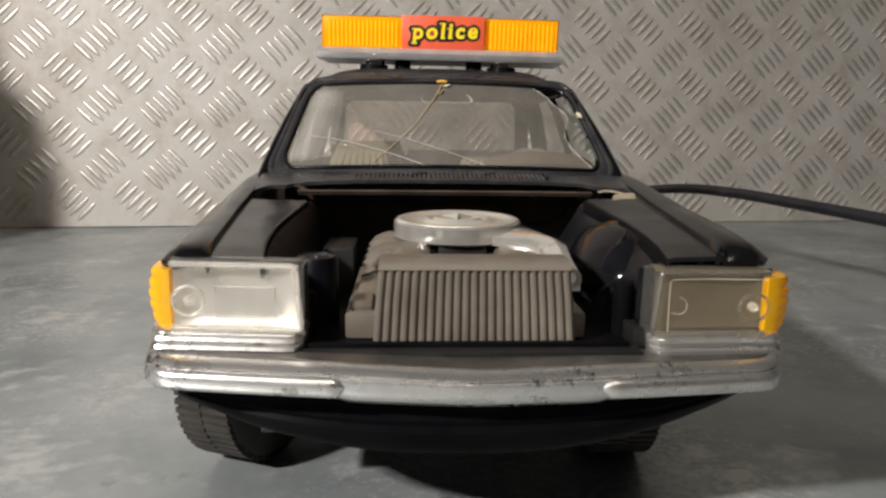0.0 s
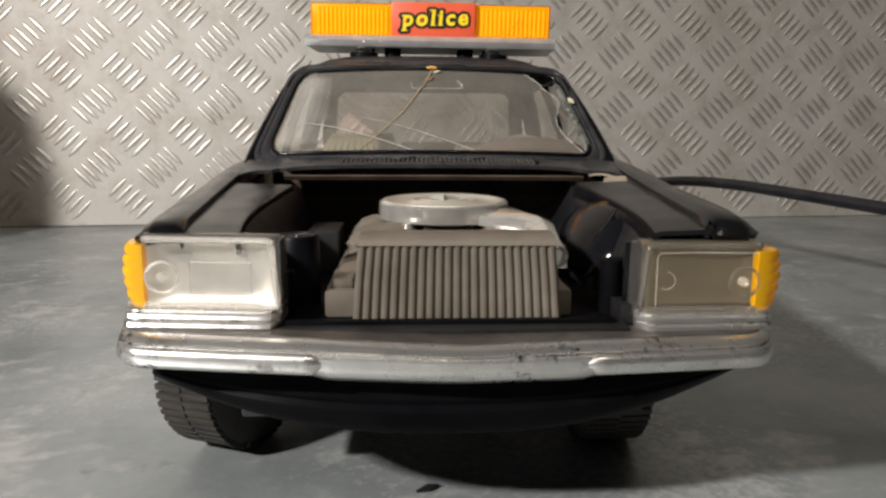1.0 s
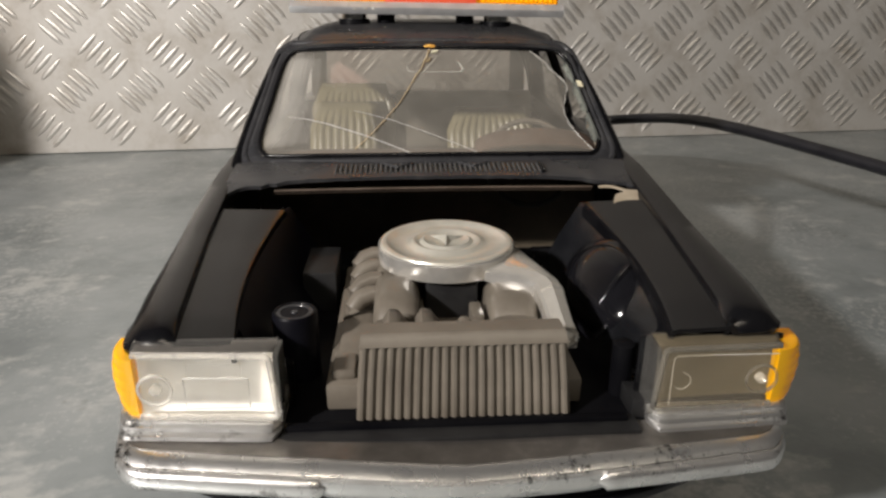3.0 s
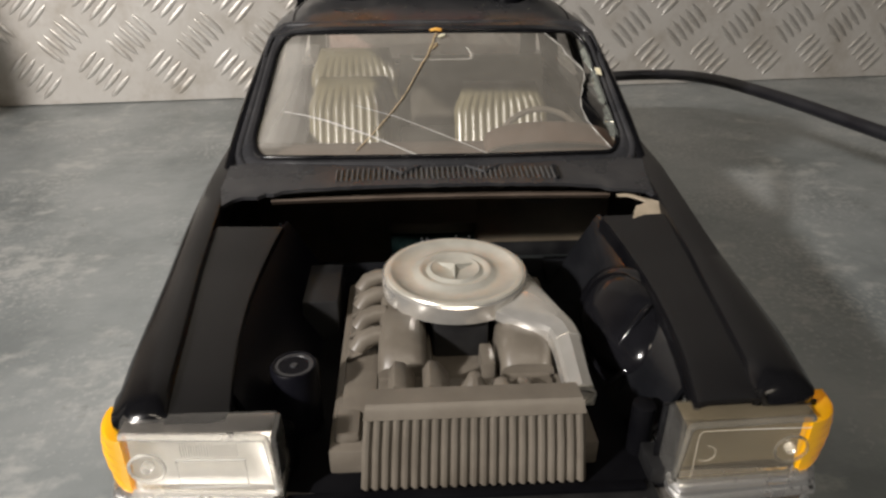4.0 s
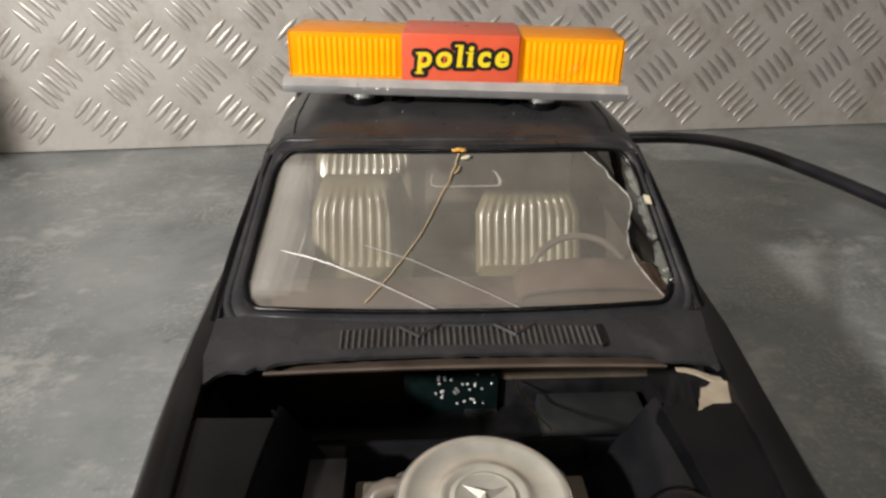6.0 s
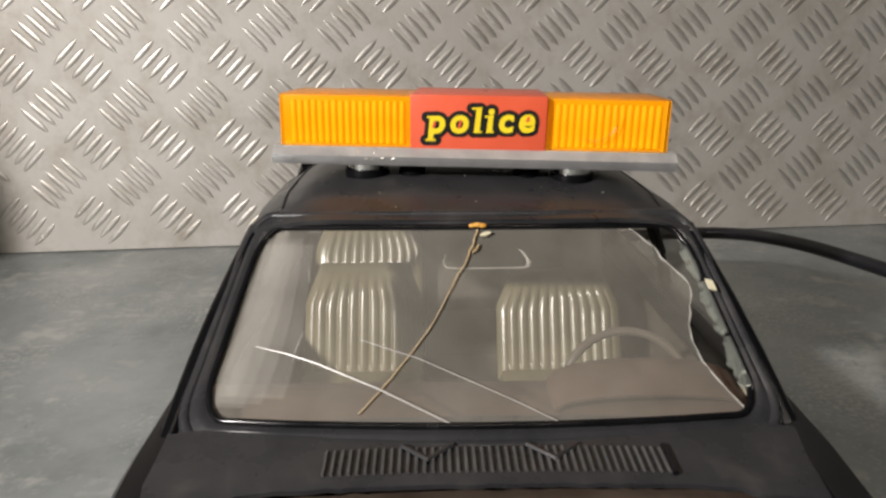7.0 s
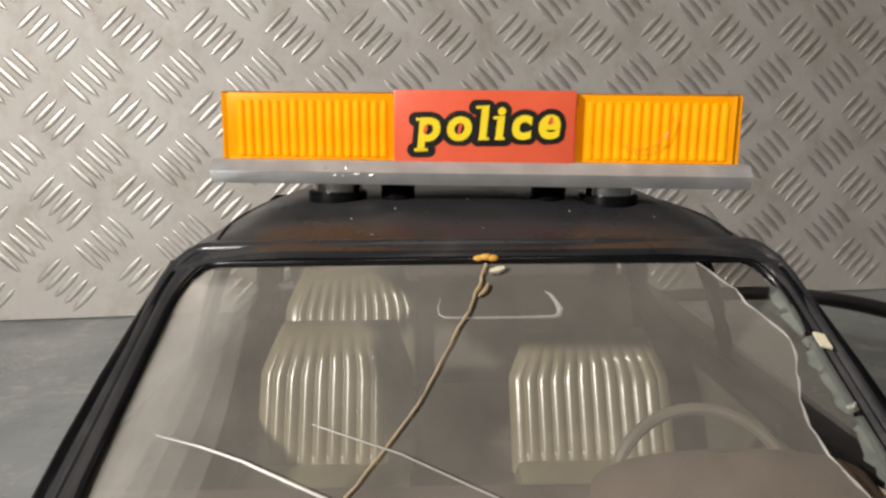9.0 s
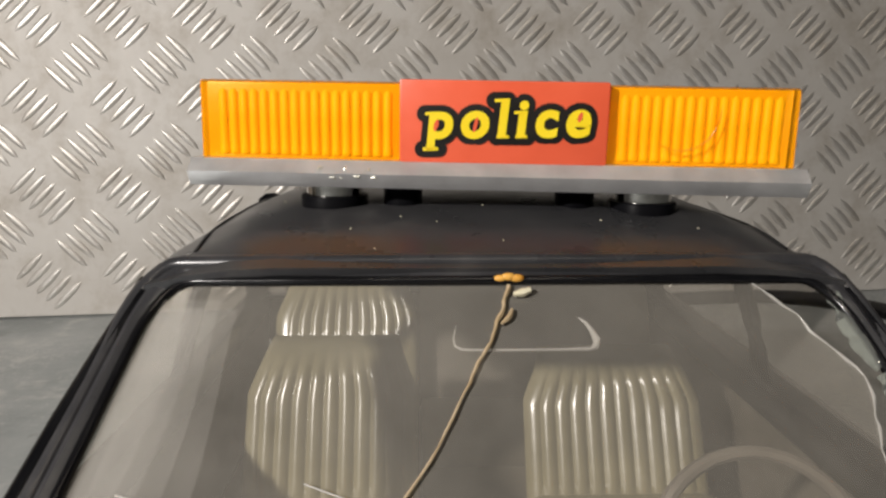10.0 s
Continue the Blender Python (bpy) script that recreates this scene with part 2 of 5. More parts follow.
def tread_metal(name="tread_plate_aluminium", metal=0.28, rough=(0.56, 0.72)):
    """Rolled aluminium: cool grey, brushed along the sheet, with brown stains."""
    mat, nodes, links, bsdf = material(name)
    broad = noise_node(nodes, links, 5, 8.0, 0.6)
    base = ramp_node(nodes, links, broad.outputs["Fac"], [(0.28, (0.44, 0.412, 0.372)), (0.5, (0.55, 0.53, 0.497)), (0.75, (0.61, 0.59, 0.558))])
    stain = noise_node(nodes, links, 30, 10.0, 0.75)
    mask = ramp_node(nodes, links, stain.outputs["Fac"], [(0.47, grey(0.0)), (0.58, grey(0.25)), (0.74, grey(0.70))])
    mix = nodes.new("ShaderNodeMix")
    mix.data_type = "RGBA"
    links.new(mask.outputs[0], mix.inputs["Factor"])
    links.new(base.outputs[0], mix.inputs["A"])
    mix.inputs["B"].default_value = (0.26, 0.21, 0.15, 1)
    # Browner and darker towards the left end, broken up by noise.
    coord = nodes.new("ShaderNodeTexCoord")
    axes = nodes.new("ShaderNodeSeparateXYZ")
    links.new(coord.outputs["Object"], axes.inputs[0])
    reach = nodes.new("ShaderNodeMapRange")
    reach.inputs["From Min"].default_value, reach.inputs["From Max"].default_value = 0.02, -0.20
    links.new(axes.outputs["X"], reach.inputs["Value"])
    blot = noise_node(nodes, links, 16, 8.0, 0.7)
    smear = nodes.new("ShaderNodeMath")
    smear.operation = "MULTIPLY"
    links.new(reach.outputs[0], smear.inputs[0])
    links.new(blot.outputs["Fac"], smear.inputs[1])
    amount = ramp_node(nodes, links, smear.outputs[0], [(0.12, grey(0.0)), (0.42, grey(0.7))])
    left_brown = nodes.new("ShaderNodeMix")
    left_brown.data_type = "RGBA"
    links.new(amount.outputs[0], left_brown.inputs["Factor"])
    links.new(mix.outputs["Result"], left_brown.inputs["A"])
    left_brown.inputs["B"].default_value = (0.20, 0.15, 0.10, 1)
    links.new(left_brown.outputs["Result"], bsdf.inputs["Base Color"])
    bsdf.inputs["Metallic"].default_value = metal
    fine = noise_node(nodes, links, 260, 5.0, 0.6, (1.0, 1.0, 0.12))
    rr = nodes.new("ShaderNodeMapRange")
    rr.inputs["To Min"].default_value, rr.inputs["To Max"].default_value = rough
    links.new(fine.outputs["Fac"], rr.inputs["Value"])
    links.new(rr.outputs[0], bsdf.inputs["Roughness"])
    b = nodes.new("ShaderNodeBump")
    b.inputs["Strength"].default_value, b.inputs["Distance"].default_value = 0.12, 0.0008
    links.new(fine.outputs["Fac"], b.inputs["Height"])
    links.new(b.outputs[0], bsdf.inputs["Normal"])
    return mat


def bench_metal():
    """Old galvanised sheet: mottled grey-green, pale scuffs, brown spots."""
    mat, nodes, links, bsdf = material("galvanised_bench")
    broad = noise_node(nodes, links, 14, 10.0, 0.62)
    base = ramp_node(nodes, links, broad.outputs["Fac"], [(0.36, (0.262, 0.290, 0.296)), (0.5, (0.350, 0.382, 0.390)), (0.64, (0.420, 0.450, 0.458))])
    scuff = noise_node(nodes, links, 110, 5.0, 0.62, (0.75, 1.0, 1.0))
    patch = noise_node(nodes, links, 17, 4.0, 0.6)
    both = nodes.new("ShaderNodeMath")
    both.operation = "MULTIPLY"
    links.new(scuff.outputs["Fac"], both.inputs[0])
    links.new(patch.outputs["Fac"], both.inputs[1])
    pale = ramp_node(nodes, links, both.outputs[0], [(0.268, grey(0.0)), (0.318, grey(0.28)), (0.37, grey(0.65))])
    m1 = nodes.new("ShaderNodeMix")
    m1.data_type = "RGBA"
    links.new(pale.outputs[0], m1.inputs["Factor"])
    links.new(base.outputs[0], m1.inputs["A"])
    m1.inputs["B"].default_value = (0.64, 0.65, 0.63, 1)
    spot = noise_node(nodes, links, 55, 6.0, 0.7)
    dirt = ramp_node(nodes, links, spot.outputs["Fac"], [(0.62, grey(0.0)), (0.76, grey(0.6))])
    m2 = nodes.new("ShaderNodeMix")
    m2.data_type = "RGBA"
    links.new(dirt.outputs[0], m2.inputs["Factor"])
    links.new(m1.outputs["Result"], m2.inputs["A"])
    m2.inputs["B"].default_value = (0.10, 0.085, 0.065, 1)
    # fine pale specks, thicker in some places than in others
    fleck = noise_node(nodes, links, 420, 3.0, 0.6)
    where = noise_node(nodes, links, 9, 4.0, 0.6)
    both = nodes.new("ShaderNodeMath")
    both.operation = "MULTIPLY"
    links.new(fleck.outputs["Fac"], both.inputs[0])
    links.new(where.outputs["Fac"], both.inputs[1])
    specks = ramp_node(nodes, links, both.outputs[0], [(0.27, grey(0.0)), (0.36, grey(0.55))])
    m3 = nodes.new("ShaderNodeMix")
    m3.data_type = "RGBA"
    links.new(specks.outputs[0], m3.inputs["Factor"])
    links.new(m2.outputs["Result"], m3.inputs["A"])
    m3.inputs["B"].default_value = (0.62, 0.63, 0.62, 1)
    links.new(m3.outputs["Result"], bsdf.inputs["Base Color"])
    bsdf.inputs["Metallic"].default_value = 0.38
    rr = nodes.new("ShaderNodeMapRange")
    rr.inputs["From Min"].default_value, rr.inputs["From Max"].default_value = 0.3, 0.7
    rr.inputs["To Min"].default_value, rr.inputs["To Max"].default_value = 0.34, 0.54
    links.new(scuff.outputs["Fac"], rr.inputs["Value"])
    links.new(rr.outputs[0], bsdf.inputs["Roughness"])
    b = nodes.new("ShaderNodeBump")
    b.inputs["Strength"].default_value, b.inputs["Distance"].default_value = 0.15, 0.002
    links.new(scuff.outputs["Fac"], b.inputs["Height"])
    links.new(b.outputs[0], bsdf.inputs["Normal"])
    return mat


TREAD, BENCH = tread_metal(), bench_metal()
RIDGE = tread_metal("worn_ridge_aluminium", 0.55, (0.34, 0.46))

# ---- mesh helpers ----


def finish(name, bm, mat, smooth=40):
    bmesh.ops.recalc_face_normals(bm, faces=bm.faces)
    mesh = bpy.data.meshes.new(name)
    bm.to_mesh(mesh)
    bm.free()
    mesh.materials.append(mat)
    if smooth:
        mesh.polygons.foreach_set("use_smooth", [True] * len(mesh.polygons))
        mesh.set_sharp_from_angle(angle=radians(smooth))
    return new(name, mesh)


def part(name, bm, mat, parent, label="", smooth=40):
    ob = finish(name, bm, mat, smooth)
    ob.parent = parent
    if label:
        ob["label"] = label
    return ob


def face_to(ob, way):
    """Turns the faces of an open sheet to look along way."""
    mesh = ob.data
    total = sum((p.normal * p.area for p in mesh.polygons), Vector())
    if total.dot(Vector(way)) < 0:
        mesh.flip_normals()
    return ob


def soften(bm, width, segments=2, angle=30):
    edges = [e for e in bm.edges if len(e.link_faces) == 2 and e.calc_face_angle(0) > radians(angle)]
    if width > 0 and edges:
        bmesh.ops.bevel(bm, geom=edges, offset=width, segments=segments, profile=0.6, affect="EDGES", clamp_overlap=True)


def box(lo, hi, bevel=0.0, bm=None, m=None):
    bm = bm or bmesh.new()
    got = bmesh.ops.create_cube(bm, size=1.0)["verts"]
    for v in got:
        v.co = Vector([lo[i] + (v.co[i] + 0.5) * (hi[i] - lo[i]) for i in range(3)])
        if m:
            v.co = m @ v.co
    if bevel:
        edges = list({e for v in got for e in v.link_edges})
        bmesh.ops.bevel(bm, geom=edges, offset=bevel, segments=2, profile=0.6, affect="EDGES", clamp_overlap=True)
    return bm


def loft(sections, closed=False, caps=True, bm=None):
    """Skin through sections with the same number of points each."""
    bm = bm or bmesh.new()
    rows = [[bm.verts.new(p) for p in s] for s in sections]
    n = len(rows[0])
    for a, b in zip(rows, rows[1:]):
        for i in range(n if closed else n - 1):
            j = (i + 1) % n
            bm.faces.new((a[i], a[j], b[j], b[i]))
    if closed and caps:
        bm.faces.new(rows[0][::-1])
        bm.faces.new(rows[-1])
    return bm


def lathe(profile, segments, m=None, bm=None, caps=True):
    """Turns (radius, height) pairs round z."""
    bm = bm or bmesh.new()
    rows = []
    for r, h in profile:
        ring = []
        for k in range(segments):
            a = 2 * math.pi * k / segments
            p = Vector((r * math.cos(a), r * math.sin(a), h))
            ring.append(bm.verts.new(m @ p if m else p))
        rows.append(ring)
    for a, b in zip(rows, rows[1:]):
        for i in range(segments):
            j = (i + 1) % segments
            bm.faces.new((a[i], a[j], b[j], b[i]))
    if caps:
        bm.faces.new(rows[0][::-1])
        bm.faces.new(rows[-1])
    return bm


def sweep(points, radius, sides=8, closed=False, bm=None, flat=1.0):
    """A round bar along points; radius may be one for each point."""
    bm = bm or bmesh.new()
    pts = [Vector(p) for p in points]
    n = len(pts)
    rows = []
    up = Vector((0, 0, 1))
    for i, p in enumerate(pts):
        a, b = (pts[i - 1], pts[(i + 1) % n]) if closed else (pts[max(i - 1, 0)], pts[min(i + 1, n - 1)])
        d = (b - a).normalized()
        ref = up if abs(d.z) < 0.95 else Vector((0, 1, 0))
        side = d.cross(ref).normalized()
        top = side.cross(d).normalized()
        r = radius[i] if isinstance(radius, (list, tuple)) else radius
        rows.append([bm.verts.new(p + side * (r * math.cos(2 * math.pi * k / sides)) + top * (r * flat * math.sin(2 * math.pi * k / sides))) for k in range(sides)])
    for i in range(n if closed else n - 1):
        a, b = rows[i], rows[(i + 1) % n]
        for k in range(sides):
            j = (k + 1) % sides
            bm.faces.new((a[k], a[j], b[j], b[k]))
    if not closed:
        bm.faces.new(rows[0][::-1])
        bm.faces.new(rows[-1])
    return bm


def lerp(a, b, t):
    return a + (b - a) * t


def curve_at(keys, t):
    """Piecewise linear with soft joins through (t, value) pairs."""
    if t <= keys[0][0]:
        return keys[0][1]
    for (a, va), (b, vb) in zip(keys, keys[1:]):
        if t <= b:
            return lerp(va, vb, (t - a) / (b - a))
    return keys[-1][1]


def thicken(bm, depth):
    """Gives an open sheet a thickness towards its back."""
    bmesh.ops.recalc_face_normals(bm, faces=bm.faces)
    bmesh.ops.solidify(bm, geom=list(bm.faces), thickness=depth)
    return bm


# ---- setting ----
bench = finish("bench_top", box((-1.3, -0.75, -0.03), (1.5, 0.70, 0.0), 0.004), BENCH)
tagged(bench, "mottled grey galvanised metal bench top with pale scuffs", "bench", kind="structure")
room_floor = finish("floor", box((-2.6, -2.6, -1.0), (2.8, 1.0, -0.9)), CONCRETE, 0)
tagged(room_floor, "plain concrete workshop floor", "floor", kind="structure")
for nm, lo, hi in (("wall_north", (-2.6, 0.80, -0.9), (2.8, 0.90, 1.7)), ("wall_south", (-2.6, -2.6, -0.9), (2.8, -2.5, 1.7)), ("wall_west", (-2.6, -2.5, -0.9), (-2.5, 0.80, 1.7)), ("wall_east", (2.7, -2.5, -0.9), (2.8, 0.80, 1.7))):
    tagged(finish(nm, box(lo, hi), PLASTER, 0), "plain dull blue-grey plastered workshop wall", "wall", kind="structure")
tagged(finish("ceiling", box((-2.6, -2.6, 1.7), (2.8, 0.90, 1.8)), PLASTER, 0), "plain dull blue-grey plastered ceiling", "ceiling", kind="structure")

# tread plate leaning back against the wall: in the plate's own plane, x along, z up
LEAN = math.degrees(math.atan(0.0824))
plate_at = pose(0.0, 0.6046, 0.0, -LEAN, 0, 0)
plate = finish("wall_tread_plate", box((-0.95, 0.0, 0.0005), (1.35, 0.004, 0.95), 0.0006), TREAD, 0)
plate.matrix_world = plate_at
tagged(plate, "aluminium five-bar tread plate standing against the wall", "tread plate", kind="structure")


def tread_bars(x0, x1, rows, pitch_x=0.05, pitch_z=0.0524, z0=0.0226):
    """Five pointed ridges to a group, the groups turned by a right angle in turn."""
    rng = random.Random(4)
    verts, faces = [], []
    half, wide, high = 0.0117, 0.0025, 0.00068
    steps = 8
    for row in range(-1, 2 * rows):
        for col in range(int(x0 / pitch_x) - 1, int(x1 / pitch_x) + 1):
            lean = 1 if row % 2 == 0 else -1
            cx = col * pitch_x + (0.0 if lean > 0 else pitch_x / 2)
            cz = z0 + row * pitch_z / 2
            for k in range(-2, 3):
                bx = cx + k * 0.0052
                bz = cz - lean * k * 0.0047
                if bz < 0.006 or not x0 < bx < x1:
                    continue
                l = half * rng.uniform(0.96, 1.04)
                d, s = Vector((0.7071, 0, 0.7071 * lean)), Vector((-0.7071 * lean, 0, 0.7071))
                first = len(verts)
                for i in range(steps + 1):
                    t = -1 + 2 * i / steps
                    w = wide * (1 - t * t) ** 0.6 + 0.0001
                    h = high * (1 - t ** 4) ** 0.8
                    c = Vector((bx, 0, bz)) + d * (l * t)
                    if c.z < 0.001:
                        c.z = 0.001
                    for off, up in ((-1.0, 0.0), (-0.68, 0.55), (-0.24, 0.96), (0.24, 0.96), (0.68, 0.55), (1.0, 0.0)):
                        q = c + s * (w * off)
                        verts.append((q.x, -h * up if up > 0 else 0.0003, max(q.z, 0.001)))
                for i in range(steps):
                    for j in range(5):
                        a = first + i * 6 + j
                        faces.append((a, a + 1, a + 7, a + 6))
    mesh = bpy.data.meshes.new("tread_ridges")
    mesh.from_pydata(verts, [], faces)
    mesh.materials.append(RIDGE)
    mesh.polygons.foreach_set("use_smooth", [True] * len(mesh.polygons))
    ob = new("tread_ridges", mesh)
    ob.parent = plate
    tagged(ob, "raised pointed ridges of the tread plate", kind="stuff")
    return ob


tread_bars(-0.60, 1.10, 9)

# ---- toy police car ----
car = new("toy_police_car")
car.matrix_world = pose(0.1985, 0.125, 0.0, 0, 0, -5.2)
tagged(car, "worn black plastic toy police car with its bonnet missing", "toy car")

WHEEL_Y = (0.060, 0.268)
WHEEL_R = 0.0228


def sill(y):
    """The lower edge of the body side, with the wheel arches."""
    z = curve_at([(0.0105, 0.0640), (0.0210, 0.0640), (0.0225, 0.0430), (0.0300, 0.0400), (0.0340, 0.0175)], y)
    for wy in WHEEL_Y:
        d = abs(y - wy)
        if d < 0.0275:
            z = max(z, min(0.0500, WHEEL_R + math.sqrt(0.0275 ** 2 - d * d)))
    return z


def ledge_edge(y):
    """The bowed inner edge of the ledge beside the engine bay."""
    return 0.0438 - 0.0038 * ((min(max(y, 0.010), 0.085) - 0.049) / 0.038) ** 2


def body_half(side):
    """One flank of the body from the headlamp to the tail: ledge, ridge, shoulder and side."""
    rows, ledge, flank = [], [], []
    ys = [0.0120, 0.0123, 0.0129, 0.0139, 0.0154, 0.0175, 0.0205]
    y = 0.0225
    while y < 0.330:
        ys.append(y)
        y += 0.003
    for y in ys:
        top = curve_at([(0.0120, 0.0627), (0.022, 0.0636), (0.06, 0.0652), (0.105, 0.0690), (0.13, 0.0705), (0.26, 0.0700), (0.33, 0.064)], y)
        xo = curve_at([(0.0120, 0.0590), (0.0129, 0.0602), (0.0154, 0.0614), (0.0205, 0.0624), (0.03, 0.0636), (0.10, 0.0662), (0.25, 0.0662), (0.33, 0.0615)], y) + (curve_at([(0.03, -0.0006), (0.08, 0.0012)], y) if side < 0 else 0.0)
        xc = curve_at([(0.0105, 0.0502), (0.06, 0.0560), (0.105, 0.0590), (0.33, 0.058)], y)
        xi = ledge_edge(y)
        low = min(sill(y), 0.0520)
        deep = top - 0.0011 if y < 0.0225 else (0.044 if y < 0.09 else 0.060)
        tip = curve_at([(0.0120, 0.0036), (0.0123, 0.0024), (0.0129, 0.0014), (0.0139, 0.0007), (0.0154, 0.0002), (0.0175, 0.0)], y)
        ledge.append([(side * x, min(y, 0.0825), z) for x, z in ((xi - 0.0006, min(deep, top - 0.0034)), (xi - 0.0005, top - 0.0008), (xi - 0.0002, top - 0.0003), (xi + 0.0004, top - 0.0001), (xc - 0.0012, top + 0.0002), (xc - 0.0002, top + 0.0003))])
        pts = [(xc - 0.0004, top - 0.004), (xc - 0.0002, top + 0.0004), (xc + 0.0004, top + 0.0016 - tip), (xc + 0.0018, top + 0.0022 - tip), ((xc + xo) / 2 + 0.001, top + 0.0019 - tip), (xo - 0.0020, top + 0.0004 - tip), (xo - 0.0004, top - 0.0024 - tip)]
        rows.append([(side * x, y, max(z, 0.0620) if y < 0.0218 else z) for x, z in pts])
        if y > 0.0220:
            pts = [(xo - 0.0004, top - 0.0024), (xo + 0.0004, top - 0.008), (xo + 0.0010, max(0.046, low + 0.003)), (xo - 0.0004, max(0.043, low + 0.002)), (xo - 0.0008, max(0.026, low)), (xo - 0.0030, low)]
            flank.append([(side * x, y, z) for x, z in pts])
    bm = loft(rows)
    loft(flank, bm=bm)
    loft([r for r in ledge if r[0][1] < 0.0825], bm=bm)
    return thicken(bm, -0.0010 if side > 0 else 0.0010)


for s in (-1, 1):
    part("fender", body_half(s), BLACK, car, "glossy black fender and body side")

# tail, boot lid, floor pan
def tail():
    bm = bmesh.new()
    rows = []
    for y, z in ((0.252, 0.0725), (0.262, 0.0715), (0.30, 0.0700), (0.326, 0.0675), (0.3300, 0.0640), (0.3310, 0.050), (0.3300, 0.030)):
        rows.append([(0.0595 * k / 8, y - 0.004 * abs(k / 8) ** 2 * (1 if y > 0.32 else 0), z - 0.0015 * abs(k / 8) ** 2) for k in range(-8, 9)])
    loft(rows, bm=bm)
    return thicken(bm, 0.0012)


part("boot", tail(), BLACK, car, "black boot lid and tail")
part("floor_pan", box((-0.046, 0.030, 0.0185), (0.046, 0.325, 0.0215), 0.001), MATT_BLACK, car)


# apron under the bumper
def apron():
    rows = []
    for i in range(25):
        u = -1 + 2 * i / 24
        x = 0.0575 * u
        a = abs(u)
        y = 0.0015 + 0.010 * a ** 2.2
        low = 0.0262 + 0.0085 * a ** 2.5
        rows.append([(x * 1.0, y + 0.004, 0.0440), (x, y + 0.0012, 0.0385), (x, y, lerp(0.0385, low, 0.35)), (x, y + 0.0006, lerp(0.0385, low, 0.45)), (x, y, lerp(0.0385, low, 0.55)), (x, y + 0.0008, lerp(0.0385, low, 0.8)), (x, y + 0.0030, low), (x, y + 0.007, low + 0.001)])
    return thicken(loft(rows), 0.0012)


part("apron", apron(), APRON, car, "black ribbed front apron")


# front bumper: a shallow V in plan, ends wrapped back
def bumper_line(u):
    a = abs(u)
    y = -0.0040 + 0.0070 * a ** 1.3 + (0.0075 * ((a - 0.88) / 0.12) ** 2 if a > 0.88 else 0.0)
    return 0.0632 * u * (1.0 - 0.01 * (a > 0.97)), y


def bumper_bar():
    rows = []
    for i in range(61):
        u = -1 + 2 * i / 60
        x, y = bumper_line(u)
        a = abs(u)
        dz = 0.0006 + 0.0016 * min(1.0, max(0.0, (a - 0.36) / 0.10))
        s = 1.0 if a < 0.97 else 0.72
        low = 0.0011 + 0.0005 * max(0.0, 1 - a / 0.4)
        prof = [(0.0140, 0.0462 - low), (0.0030, 0.0468 - low), (0.0012, 0.0462 - low), (0.0004, 0.0452 - 0.7 * low), (0.0010, 0.0442 - 0.4 * low), (0.0, 0.0432 + dz * 0.4), (-0.0003, 0.0412 + dz), (0.0006, 0.0392 + dz), (0.0022, 0.0380 + dz), (0.0120, 0.0380 + max(dz, 0.0))]
        rows.append([(x, y + d, lerp(0.0425, z, s) - 0.012 * x) for d, z in prof])
    return loft(rows, closed=True)


bumper = part("bumper", bumper_bar(), CHROME, car, "worn chrome front bumper with a pointed middle")


# Thin sheet laid on the bumper: tarnish plus a dark reflection in its colour.
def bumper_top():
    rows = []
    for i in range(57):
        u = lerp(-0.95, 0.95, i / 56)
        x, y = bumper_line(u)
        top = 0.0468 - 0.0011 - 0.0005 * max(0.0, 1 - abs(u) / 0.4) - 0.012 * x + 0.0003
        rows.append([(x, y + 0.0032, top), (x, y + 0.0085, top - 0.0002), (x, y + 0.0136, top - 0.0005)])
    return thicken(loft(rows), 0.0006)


part("bumper_top", bumper_top(), DARKENED_TARNISH, bumper, "tarnished upper face of the bumper, darkened for the gap it mirrors")


def bumper_strip(side):
    rows = []
    n = 22
    for i in range(n + 1):
        t = i / n
        u = side * lerp(0.365, 0.995, t)
        x, y = bumper_line(u)
        r = 0.0021 * min(1.0, math.sqrt(max(0.0, 1 - (1 - min(t / 0.05, 1.0)) ** 2)) + 0.05) * (1.0 if t < 0.96 else 0.75)
        ring = []
        for k in range(12):
            a = 2 * math.pi * k / 12
            ring.append((x, y + 0.0002 - 0.55 * r * math.cos(a) - 0.0002, 0.0421 - 0.012 * x + 0.92 * r * math.sin(a)))
        rows.append(ring)
    return loft(rows, closed=True)


for s in (-1, 1):
    part("bumper_strip", bumper_strip(s), CHROME, bumper, "rounded chrome bumper moulding with flaked spots")


